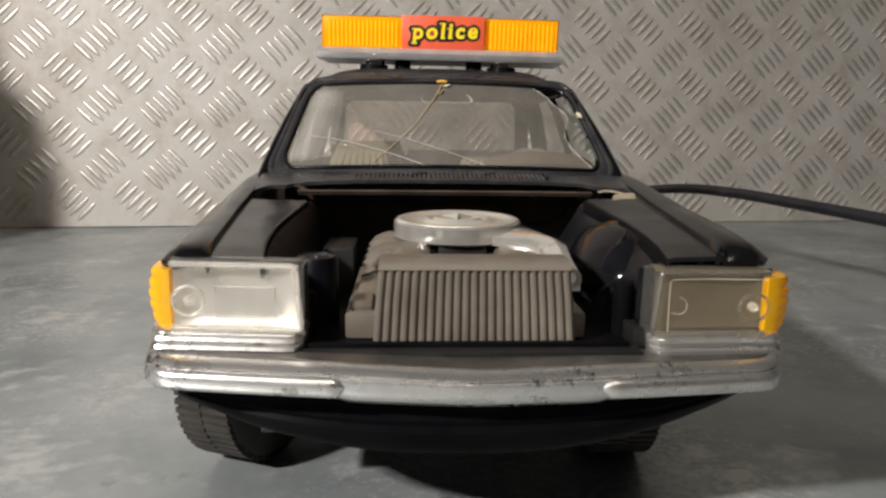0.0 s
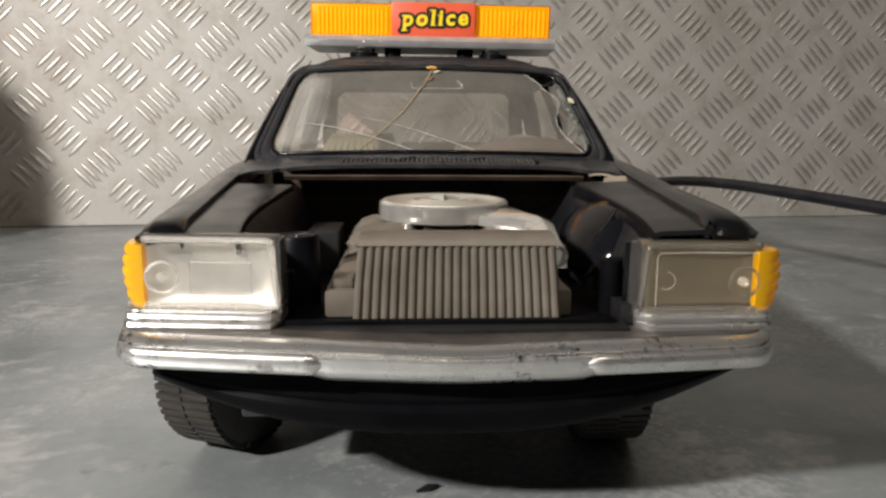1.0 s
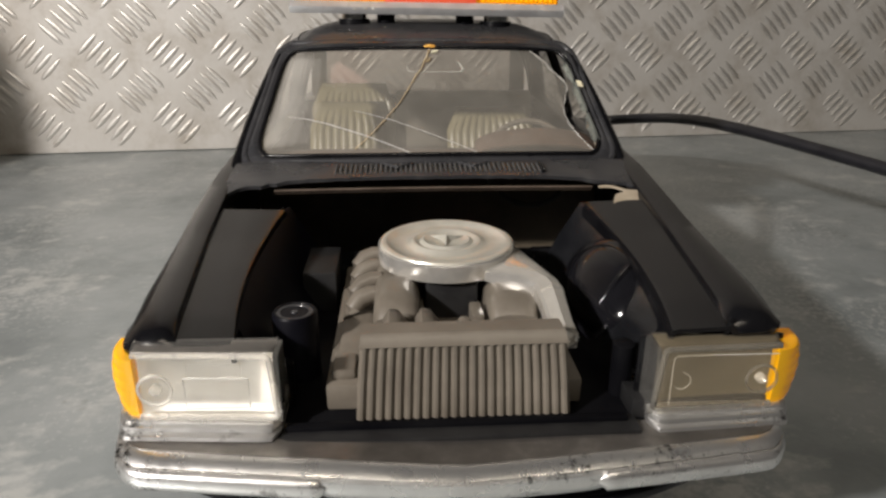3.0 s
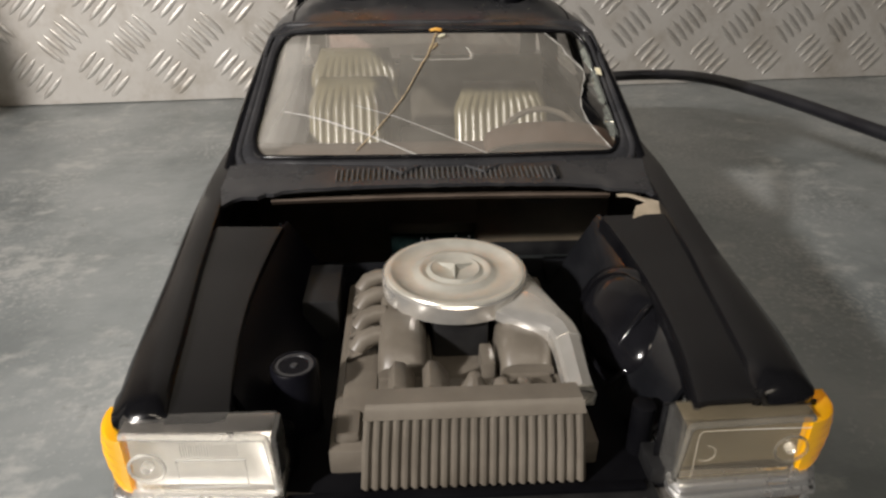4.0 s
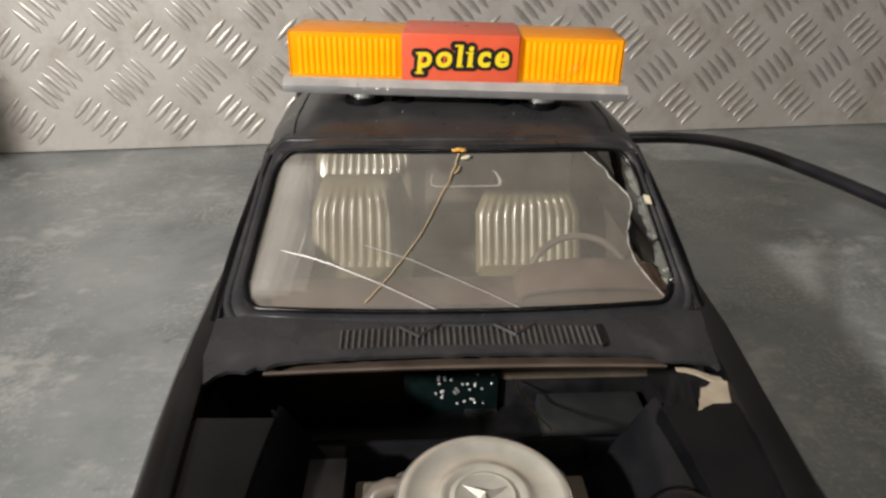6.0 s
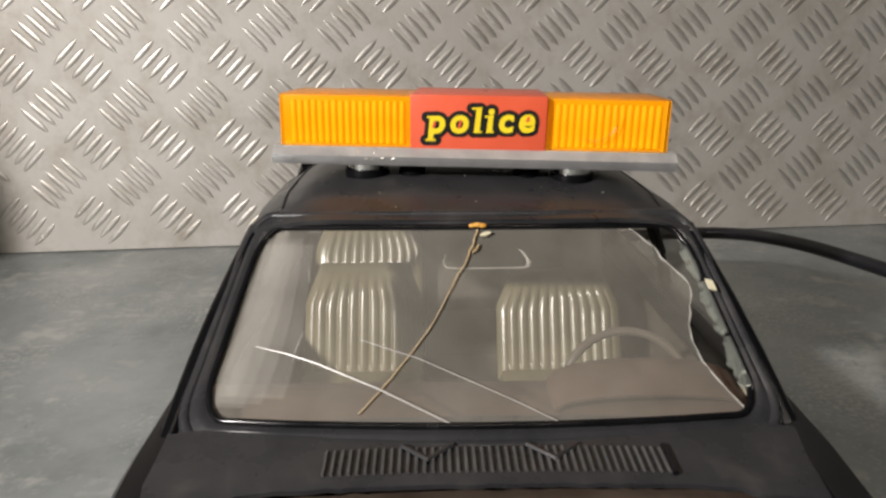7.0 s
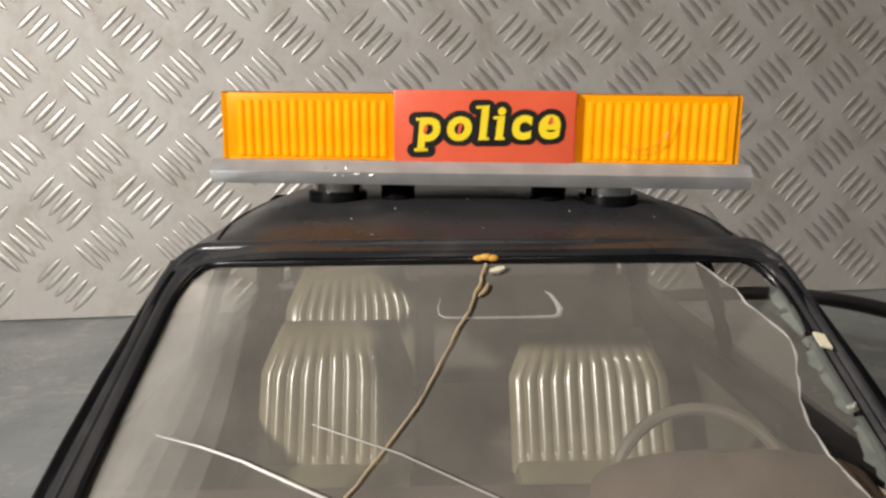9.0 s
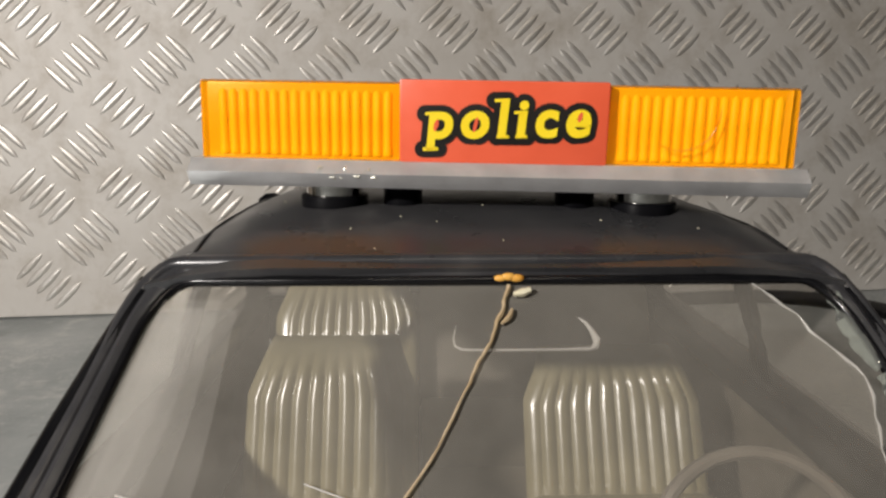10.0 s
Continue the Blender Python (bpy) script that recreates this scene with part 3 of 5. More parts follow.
# headlamps with amber corner indicators and chrome mouldings
def headlamp(side):
    near = 0.0322 if side < 0 else 0.0336
    lamp = bmesh.new()
    box((0.0322, 0.0142, 0.0488), (0.0600, 0.0150, 0.0626), 0.0003, lamp)
    for v in lamp.verts:
        v.co.x *= side
    housing = part("headlamp", lamp, BLACK, car, "clear rectangular headlamp with an amber corner")
    housing.matrix_basis = pose(-0.0007 if side < 0 else 0.0015, 0, -0.0008 if side < 0 else -0.0011, 0, 0.65, 0)
    # shallow dish behind the lens: silver, coloured darker on the right for shade
    rows = []
    for i in range(25):
        t = -1 + i / 12
        row = []
        for j in range(13):
            v = -1 + j / 6
            deep = (1 - t ** 6) * (1 - v ** 6)
            row.append((side * lerp(near + 0.0008, 0.0572, (t + 1) / 2), 0.0104 + 0.0010 * (t + 1) / 2 + 0.0016 * deep + 0.0004 * (v + 1), lerp(0.0498, 0.0626, (v + 1) / 2)))
        rows.append(row)
    face_to(part("reflector", loft(rows), LAMP_SILVER if side < 0 else SHADED_SILVER, housing, "bright silver reflector" if side < 0 else "reflector coloured darker for the shaded side", 60), (0, -1, 0))
    part("reflector_top", box((min(side * (near + 0.0006), side * 0.0572), 0.0100, 0.0627), (max(side * (near + 0.0006), side * 0.0572), 0.0142, 0.0630), 0.0001), DARKENED_TARNISH if side < 0 else SHADED_SILVER, housing)
    if side < 0:
        lines = bmesh.new()
        for k in range(22):
            x = side * lerp(0.0385, 0.0475, k / 21)
            sweep([(x, 0.0092, z) for z in (0.0584, 0.0596, 0.0610)], 0.00010, 5, bm=lines)
        part("fluting", lines, EDGE_CLEAR, housing, "fine upright lines moulded in the lens").visible_shadow = False
    # round bulb rings moulded in the lens, near the corner
    m = pose(side * (0.0538 if side < 0 else 0.0545), 0.0098, 0.0556, 90, 0, 0)
    ring = sweep([m @ Vector((0.0029 * math.cos(2 * math.pi * k / 28), 0.0029 * math.sin(2 * math.pi * k / 28), 0.0)) for k in range(28)], 0.00032, 6, closed=True)
    part("bulb_ring", ring, EDGE_CLEAR if side < 0 else END_CLEAR, housing, "round clear ring moulded in the lens").visible_shadow = False
    part("bulb", lathe([(0.0001, 0.0008), (0.0007, 0.0006), (0.0010, 0.0001), (0.0010, -0.0008), (0.0001, -0.0012)], 20, m), LAMP_RIM, housing, "small clear bulb").visible_shadow = False
    # clear lens: bowed front with fine upright flutes in its middle, thick rim
    rows = []
    nx = 44
    for i in range(nx + 1):
        t = i / nx
        x = lerp(near + 0.0003, 0.0577, t)
        y = 0.0080 + 0.0012 * t + 0.0022 * max(0.0, (t - 0.86) / 0.14) ** 2 + 0.0016 * max(0.0, (0.05 - t) / 0.05) ** 2
        col = [(0.0142, 0.0634), (y + 0.0018, 0.0635), (y + 0.0003, 0.0628), (y, 0.0615), (y, 0.0516), (y + 0.0003, 0.0506), (y + 0.0018, 0.0500), (y + 0.0110, 0.0500)]
        rows.append([(side * x, yy, z) for yy, z in col])
    face_to(part("lens", loft(rows), LAMP_CLEAR if side < 0 else LAMP_SHADED, housing, "clear plastic lens" if side < 0 else "clear plastic lens tinted darker for the shaded side"), (0, -1, 0)).visible_shadow = False
    # rim bars that catch the light round the lens
    loop = []
    for cx, cz, a0 in ((near + 0.0023, 0.0618, 90), (near + 0.0014, 0.0514, 180)):
        for k in range(5):
            a = radians(a0 + 22.5 * k)
            x = cx + 0.0012 * math.cos(a)
            loop.append((side * x, 0.0084 + 0.05 * (x - 0.033), cz + 0.0010 * math.sin(a)))
    loop = [(side * 0.0568, 0.0096, 0.0628)] + loop + [(side * 0.0568, 0.0096, 0.0504)]
    rim = sweep(loop, 0.00062, 8)
    # the right rim takes a dimmer plastic to suit its shaded side
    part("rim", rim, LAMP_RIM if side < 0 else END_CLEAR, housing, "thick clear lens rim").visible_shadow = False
    # thick clear inner end, deeper at its foot, and a faint moulded panel
    bm = loft([[(side * x, 0.0086, 0.0628), (side * x, 0.0140, 0.0630), (side * x, 0.0172, 0.0490), (side * x, 0.0090, 0.0490)] for x in (near - 0.0004, near + 0.0005)], closed=True)
    part("side_wall", bm, END_CLEAR, housing, "thick clear end of the lens").visible_shadow = False
    panel = [(side * x, 0.0079, z) for x, z in ((0.0370, 0.0530), (0.0370, 0.0588), (0.0480, 0.0590), (0.0480, 0.0530))]
    if side < 0:
        part("lens_panel", sweep(panel, 0.00016, 6, closed=True), EDGE_CLEAR, housing, "faint moulded rectangle in the lens").visible_shadow = False
    else:
        inset = [(side * x, 0.0086, z) for x, z in ((0.0368, 0.0508), (0.0367, 0.0560), (0.0366, 0.0606), (0.0372, 0.0614), (0.0440, 0.0616), (0.0560, 0.0616))]
        part("lens_panel", sweep(inset, 0.00010, 6), WIPER_CLEAR, housing, "bright moulded line in the lens").visible_shadow = False
        arc = [(side * (0.0388 + 0.0017 * math.cos(radians(a))), 0.0090, 0.0560 + 0.0017 * math.sin(radians(a))) for a in range(-130, 91, 20)]
        part("bulb_ring", sweep(arc, 0.00009, 6), WIPER_CLEAR, housing, "faint round ring moulded in the lens").visible_shadow = False
    # amber corner with five lobes
    rows = []
    for i in range(51):
        t = i / 50
        z = lerp(0.0504, 0.0616, t)
        base, reach = (0.0571, 0.0052) if side < 0 else (0.0570, 0.0070)
        lobe = 0.0011 * abs(math.sin(math.pi * t * 5.0)) ** 0.6
        bulge = 0.0012 * math.sin(math.pi * t) - 0.0010
        arc = []
        for k in range(9):
            a = math.pi / 2 * k / 8
            arc.append((side * (base + (reach + (lobe + bulge) * math.sin(a)) * math.sin(a)), 0.0098 + 0.0085 * (1 - math.cos(a)), z))
        arc.append((side * (base + reach - 0.0004), 0.0185, z))
        arc.append((side * base, 0.0185, z))
        rows.append(arc)
    part("indicator", loft(rows, closed=True), AMBER, housing, "ribbed amber indicator corner", 60).visible_shadow = False
    # chrome moulding below
    rows = []
    for i in range(25):
        t = i / 24
        x = lerp(near, 0.0622, t)
        y = 0.0058 + 0.0018 * t + 0.0050 * max(0.0, (t - 0.9) / 0.1) ** 2 + 0.0025 * max(0.0, (0.06 - t) / 0.06) ** 2
        k = 0.75 if i in (0, 24) else 1.0
        prof = [(0.0150, 0.0502), (0.0024, 0.0502), (0.0017, 0.0497), (0.0021, 0.0492), (0.0012, 0.0489), (0.0009, 0.0483), (0.0014, 0.0479), (0.0004, 0.0475), (0.0001, 0.0469), (0.0006, 0.0464), (0.0022, 0.0462), (0.0140, 0.0462)]
        rows.append([(side * x, y + d, lerp(0.0480, z, k)) for d, z in prof])
    part("moulding", loft(rows, closed=True), CHROME, housing, "stepped chrome moulding")


for s in (-1, 1):
    headlamp(s)

# engine bay tub
def tub():
    bm = bmesh.new()
    box((-0.0470, 0.0105, 0.0440), (0.0470, 0.0900, 0.0455), 0.0004, bm)
    box((-0.0318, 0.0090, 0.0440), (0.0318, 0.0110, 0.0470), 0.0004, bm)
    return bm


part("engine_bay", tub(), APRON, car, "black plastic engine bay tray")
# Black blocks added behind the moulding gaps to stand for their shade.
for s in (-1, 1):
    part("gap_shade_block", box((min(s * 0.0330, s * 0.0600), 0.0110, 0.0445), (max(s * 0.0330, s * 0.0600), 0.0180, 0.0492), 0.0003), MATT_BLACK, car)
part("grille_bar", box((-0.0335, 0.0060, 0.0448), (0.0335, 0.0115, 0.0462), 0.0004), MATT_BLACK, car)


def inner_wing(side):
    """Sloping wing wall inside the bay, with its strut tower dome."""
    rows = []
    for i in range(12):
        y = lerp(0.0205, 0.084, i / 11)
        xi = ledge_edge(y)
        top = curve_at([(0.0135, 0.0625), (0.06, 0.0642), (0.105, 0.068)], y)
        foot = curve_at([(0.014, 0.0350), (0.04, 0.0310), (0.088, 0.0290)], y)
        rows.append([(side * (xi + 0.0005), y, top), (side * (xi - 0.0003), y, top - 0.0004), (side * lerp(xi, foot, 0.55), y, lerp(top, 0.045, 0.5)), (side * foot, y, 0.0452)])
    bm = thicken(loft(rows), 0.0010)
    return bm


for s in (-1, 1):
    wing = part("inner_wing", inner_wing(s), SATIN_BLACK if s > 0 else INNER_BLACK, car, "glossy black inner wing")
    if s > 0:
        axis = Vector((-0.70, -0.27, 0.66)).normalized()
        along = (Vector((0.10, 1, 0)) - axis * axis.dot(Vector((0.10, 1, 0)))).normalized()
        across = along.cross(axis)
        hub = Vector((0.0382, 0.0468, 0.0556))
        dome = lathe([(0.0136, -0.0040), (0.0131, -0.0006), (0.0127, 0.0006), (0.0120, 0.0012), (0.0112, 0.0013), (0.0107, 0.0016), (0.0102, 0.0026), (0.0092, 0.0040), (0.0076, 0.0050), (0.0052, 0.0057), (0.0024, 0.0060), (0.0001, 0.0061)], 48)
        for v in dome.verts:
            v.co = hub + across * v.co.x * 0.88 + along * v.co.y * 1.35 + axis * v.co.z * 0.92
        part("strut_dome", dome, GLOSS_BLACK, wing, "moulded glossy black strut dome", 60)
        for a, b, r in (((0.0408, 0.0423, 0.0641), (0.0342, 0.0393, 0.0558), 0.0008), ((0.0372, 0.0357, 0.0545), (0.0314, 0.0355, 0.0482), 0.0007)):
            line = [Vector(a).lerp(Vector(b), k / 8) for k in range(9)]
            part("strut_rib", sweep(line, [r * math.sin(math.pi * (0.05 + 0.9 * k / 8)) ** 0.5 for k in range(9)], 14), GLOSS_BLACK, wing)
        part("strut_boss", lathe([(0.0016, -0.002), (0.0014, 0.0003), (0.0009, 0.0008), (0.0001, 0.0010)], 20, Matrix.Translation((0.0344, 0.0527, 0.0593)) @ axis.to_track_quat("Z", "Y").to_matrix().to_4x4()), GLOSS_BLACK, wing)
        part("panel_edge", sweep([(0.0418, 0.0826, 0.0655), (0.0355, 0.0832, 0.0556), (0.0290, 0.0838, 0.0456)], 0.0004, 6), GLOSS_BLACK, wing)

for s in (-1, 1):
    end = loft([[(s * 0.0425, 0.0820, 0.0664), (s * 0.0425, 0.0892, 0.0506)], [(s * 0.0285, 0.0835, 0.0452), (s * 0.0285, 0.0892, 0.0506)]])
    part("wing_end", thicken(end, 0.0006), BLACK, car)
# firewall
part("firewall", box((-0.0440, 0.0885, 0.0240), (0.0440, 0.0900, 0.0505), 0.0005), SATIN_BLACK, car)
part("washer_bottle", lathe([(0.0046, 0.0), (0.0046, 0.0140), (0.0042, 0.0146), (0.0038, 0.0146), (0.0036, 0.0142), (0.0001, 0.0142)], 32, pose(-0.0322, 0.0310, 0.0455)), INNER_BLACK, car, "round black bottle cap in the engine bay")
part("cap_top", lathe([(0.0041, 0.0144), (0.0041, 0.0149), (0.0030, 0.0149), (0.0028, 0.0146), (0.0008, 0.0146), (0.0006, 0.0150), (0.0001, 0.0150)], 32, pose(-0.0322, 0.0310, 0.0450)), DUSTY_BLACK, car, "dusty black bottle cap")
part("small_cap", lathe([(0.0022, 0.0), (0.0022, 0.0090), (0.0017, 0.0094), (0.0001, 0.0094)], 20, pose(-0.0333, 0.0195, 0.0455)), APRON, car)
part("small_cap", lathe([(0.0022, 0.0), (0.0022, 0.0110), (0.0017, 0.0114), (0.0001, 0.0114)], 20, pose(0.0335, 0.0200, 0.0455)), APRON, car)
part("fuse_box", box((-0.0348, 0.0600, 0.0455), (-0.0265, 0.0785, 0.0562), 0.0005), MATT_BLACK, car, "black fuse box")

# ---- engine ----
eng = bmesh.new()
box((-0.0262, 0.0165, 0.0455), (0.0235, 0.0770, 0.0510), 0.0008, eng)
engine = part("engine", eng, GREY_PLASTIC, car, "moulded grey plastic toy engine")
engine.location.x = 0.0012
part("cylinder_block", box((-0.0175, 0.0180, 0.0500), (0.0175, 0.0325, 0.0545), 0.0010), GREY_PLASTIC, engine)
for x0, x1 in ((-0.0175, -0.0064), (0.0074, 0.0175)):
    part("cylinder_bank", box((x0, 0.0315, 0.0500), (x1, 0.0740, 0.0544), 0.0010), GREY_PLASTIC, engine)
part("manifold", box((-0.0245, 0.0250, 0.0505), (-0.0175, 0.0745, 0.0535), 0.0012), GREY_PLASTIC, engine)
part("manifold", box((0.0165, 0.0250, 0.0505), (0.0225, 0.0745, 0.0535), 0.0012), GREY_PLASTIC, engine)
part("starter", box((-0.0253, 0.0185, 0.0505), (-0.0205, 0.0300, 0.0532), 0.0012), GREY_PLASTIC, engine)


def rocker_cover(side):
    rows = []
    for i in range(16):
        t = i / 15
        y = lerp(0.0330, 0.0735, t)
        h = 0.0050 + 0.0028 * math.sin(math.pi * min(1.0, t * 2.2)) * 0.6
        end = 0.55 if i in (0, 15) else 1.0
        ring = []
        for k in range(10):
            a = math.pi * k / 9
            cx, wide = (0.0128, 0.0056) if side > 0 else (-0.0125, 0.0052)
            px, pz = math.cos(a), math.sin(a)
            px, pz = math.copysign(abs(px) ** 0.6, px), abs(pz) ** 0.6
            ring.append((cx + wide * px * (0.92 + 0.08 * end), y, 0.0540 + (h + (0.0004 if side < 0 else 0.0)) * pz * end))
        rows.append(ring)
    return loft(rows, closed=True)


for s in (-1, 1):
    part("rocker_cover", rocker_cover(s), GREY_PLASTIC, engine)
for k in range(4):
    y = 0.0425 + 0.0083 * k
    part("exhaust_runner", sweep([(-0.0160, y + 0.0012, 0.0578), (-0.0185, y + 0.0010, 0.0576), (-0.0208, y + 0.0004, 0.0568), (-0.0224, y - 0.0006, 0.0552), (-0.0230, y - 0.0014, 0.0530), (-0.0230, y - 0.0016, 0.0515)], [0.0018, 0.0021, 0.0022, 0.0020, 0.0016, 0.0014], 12), GREY_PLASTIC, engine)
for x in (-0.0128, -0.0062):
    lug = loft([[(x - 0.0026, y, 0.0538), (x - 0.0025, y, 0.0582 - d), (x - 0.0012, y, 0.0603 - d), (x + 0.0006, y, 0.0600 - d), (x + 0.0026, y, 0.0572 - d), (x + 0.0028, y, 0.0538)] for y, d in ((0.0238, 0.0006), (0.0246, 0.0), (0.0305, 0.0), (0.0312, 0.0006))], closed=True)
    part("lug", lug, GREY_PLASTIC, engine, "", 50)
part("distributor", lathe([(0.0036, 0.0), (0.0034, 0.0016), (0.0020, 0.0034), (0.0012, 0.0054), (0.0001, 0.0058)], 10, pose(0.0012, 0.0268, 0.0540)), GREY_PLASTIC, engine, "", 25)
ring_pts = [(0.0090 + 0.0024 * math.cos(radians(a)), 0.0268 + 0.0024 * math.sin(radians(a)), 0.0562) for a in range(-200, 61, 20)]
part("hose", sweep(ring_pts, [0.0018] * 9 + [0.0016, 0.0014, 0.0012, 0.0010, 0.0006], 10), GREY_PLASTIC, engine)
part("carburettor", box((-0.0060, 0.0440, 0.0505), (0.0060, 0.0640, 0.0600), 0.0010), MATT_BLACK, engine, "dark carburettor block")
part("dipstick", box((0.0035, 0.0335, 0.0505), (0.0062, 0.0410, 0.0566), 0.0006), GREY_PLASTIC, engine)


def radiator():
    """Tapered block with upright ribs on its face."""
    bm = bmesh.new()
    ribs = 23
    rows = []
    for z, y, hw, amp in ((0.0462, 0.0120, 0.0203, 0.00032), (0.0540, 0.0130, 0.0198, 0.00032), (0.0603, 0.0138, 0.0192, 0.00032)):
        row = []
        n = ribs * 6
        for i in range(n + 1):
            t = i / n
            up = (-1.0, -0.3, 0.85, 1.0, 0.85, -0.3)[i % 6]
            row.append((lerp(-hw, hw, t), y - amp * up, z))
        rows.append(row)
    n = len(rows[0])
    for z, y, hw in ((0.0606, 0.0134, 0.0193), (0.0620, 0.0142, 0.0191), (0.0627, 0.0152, 0.0189), (0.0628, 0.0192, 0.0186), (0.0600, 0.0200, 0.0186), (0.0462, 0.0200, 0.0200)):
        rows.append([(lerp(-hw, hw, i / (n - 1)), y, z) for i in range(n)])
    loft(rows, bm=bm)
    bm.verts.ensure_lookup_table()
    for end in (0, n - 1):
        bm.faces.new([bm.verts[r * n + end] for r in range(len(rows))])
    return bm


part("radiator", radiator(), GREY_PLASTIC, engine, "ribbed grey plastic radiator", 30)

# chrome air filter with a star in a ring
FX, FY, FZ = -0.0003, 0.0588, 0.0612
filt = lathe([(0.0001, 0.0), (0.0145, 0.0), (0.0160, 0.0006), (0.0163, 0.0012), (0.0162, 0.0030), (0.0158, 0.0036), (0.0150, 0.0038), (0.0143, 0.0036), (0.0136, 0.0031), (0.0105, 0.0029), (0.0092, 0.0031), (0.0084, 0.0037), (0.0078, 0.0038), (0.0072, 0.0035), (0.0066, 0.0033), (0.0060, 0.0036), (0.0056, 0.0039), (0.0051, 0.0036), (0.0001, 0.0036)], 72, pose(FX, FY, FZ))
part("filter_band", lathe([(0.0150, -0.0014), (0.0161, -0.0012), (0.0166, -0.0008), (0.0167, 0.0010), (0.0166, 0.0030), (0.0162, 0.0034), (0.0160, 0.0033)], 72, pose(FX, FY, FZ), caps=False), BRIGHT, engine, "polished chrome band round the air filter")
air_filter = part("air_filter", filt, SILVER, engine, "round silver air filter with a raised star")


def star_badge():
    bm = bmesh.new()
    hub = bm.verts.new((0, 0, 0.0013))
    tips, dips = [], []
    for k in range(3):
        a = radians(90 + 120 * k)
        tips.append(bm.verts.new((0.0049 * math.cos(a), 0.0049 * math.sin(a), 0.0002)))
        b = a + radians(60)
        dips.append(bm.verts.new((0.0012 * math.cos(b), 0.0012 * math.sin(b), 0.0)))
    for k in range(3):
        bm.faces.new((hub, tips[k], dips[k]))
        bm.faces.new((hub, dips[k], tips[(k + 1) % 3]))
    for v in bm.verts:
        v.co = pose(FX, FY, FZ + 0.0036, 0, 0, 176) @ v.co
    return bm


part("star", star_badge(), SILVER, engine, "raised three-armed emblem", 10)


def duct(rows):
    """Faceted duct through rows of (inner edge, outer edge, height of the edges, depth, rise of the crest)."""
    sections = []
    for (ax, ay), (bx, by), z, deep, rise in rows:
        at = lambda k, h: (lerp(ax, bx, k), lerp(ay, by, k), h)
        sections.append([at(0.0, z - deep), at(0.0, z - deep * 0.25), at(0.10, z), at(0.5, z + rise), at(0.9, z), at(1.0, z - deep * 0.3), at(1.0, z - deep)])
    return loft(sections, closed=True)


intake = duct([((0.0035, 0.0470), (0.0150, 0.0650), 0.0632, 0.0028, 0.0004), ((0.0085, 0.0432), (0.0178, 0.0580), 0.0630, 0.0030, 0.0006), ((0.0130, 0.0400), (0.0208, 0.0480), 0.0626, 0.0032, 0.0008), ((0.0172, 0.0374), (0.0234, 0.0398), 0.0621, 0.0034, 0.0010), ((0.0180, 0.0350), (0.0240, 0.0360), 0.0616, 0.0036, 0.0010)])
duct_part = part("intake_pipe", intake, BRIGHT, engine, "bent silver intake spout", 25)
part("spout", duct([((0.0179, 0.0358), (0.0239, 0.0372), 0.0616, 0.0036, 0.0008), ((0.0182, 0.0320), (0.0238, 0.0328), 0.0607, 0.0038, 0.0010), ((0.0184, 0.0262), (0.0236, 0.0268), 0.0592, 0.0040, 0.0010), ((0.0182, 0.0225), (0.0238, 0.0232), 0.0584, 0.0044, 0.0010)]), BRIGHT, duct_part, "", 25)
part("spout_mouth", sweep([(lerp(0.0183, 0.0237, 0.5) + 0.0025 * math.cos(2 * math.pi * k / 20), 0.0227, 0.0567 + 0.0020 * math.sin(2 * math.pi * k / 20)) for k in range(20)], 0.0005, 6, closed=True), BRIGHT, duct_part)

# ---- scuttle with its vents and the torn edge ----
def cowl_point(x, y):
    z = curve_at([(0.086, 0.0700), (0.095, 0.0722), (0.104, 0.0732), (0.110, 0.0745)], y)
    return Vector((x, y + 0.004 * (1 - (x / 0.06) ** 2) * 0.4 - 0.0016, z - 0.0022 * (abs(x) / 0.06) ** 3))


def cowl():
    rng = random.Random(8)
    rows = []
    for i in range(57):
        x = lerp(-0.0600, 0.0600, i / 56)
        edge = 0.0925 + rng.uniform(-0.0002, 0.0002) + (0.0012 if abs(x) < 0.045 else 0.0)
        if x < -0.044:
            edge += 0.0006 * math.sin(x * 2200) + rng.uniform(-0.0009, 0.0009)
        if abs(x) > 0.056:
            edge = 0.0900
        rows.append([cowl_point(x, y) for y in (edge, edge + 0.0015, 0.098, 0.102, 0.106, 0.111)])
    return thicken(loft(rows), 0.0011)


scuttle = part("scuttle", cowl(), DUSTY_BLACK, car, "black scuttle panel with a torn front edge")
for k in range(42):
    x = lerp(-0.0288, 0.0312, k / 41)
    bm = bmesh.new()
    sweep([cowl_point(x, y) + Vector((0, 0, 0.0003)) for y in (0.0962, 0.0990, 0.1024)], 0.00032, 6, bm=bm)
    part("vent_slat", bm, SLAT_BLACK, scuttle)
for cx in (-0.0108, 0.0118):
    bm = bmesh.new()
    pts = [cowl_point(cx - 0.0046, 0.1030), cowl_point(cx, 0.0992), cowl_point(cx + 0.0046, 0.1030)]
    sweep([p + Vector((0, 0, 0.0004)) for p in pts], 0.00055, 6, bm=bm)
    part("nozzle", bm, DUSTY_BLACK, scuttle, "raised V-shaped washer nozzle")
bm = bmesh.new()
sweep([cowl_point(0.0320, y) + Vector((0, 0, 0.0005)) for y in (0.0956, 0.0990, 0.1028)], 0.0006, 6, bm=bm)
part("vent_edge", bm, BLACK, scuttle)

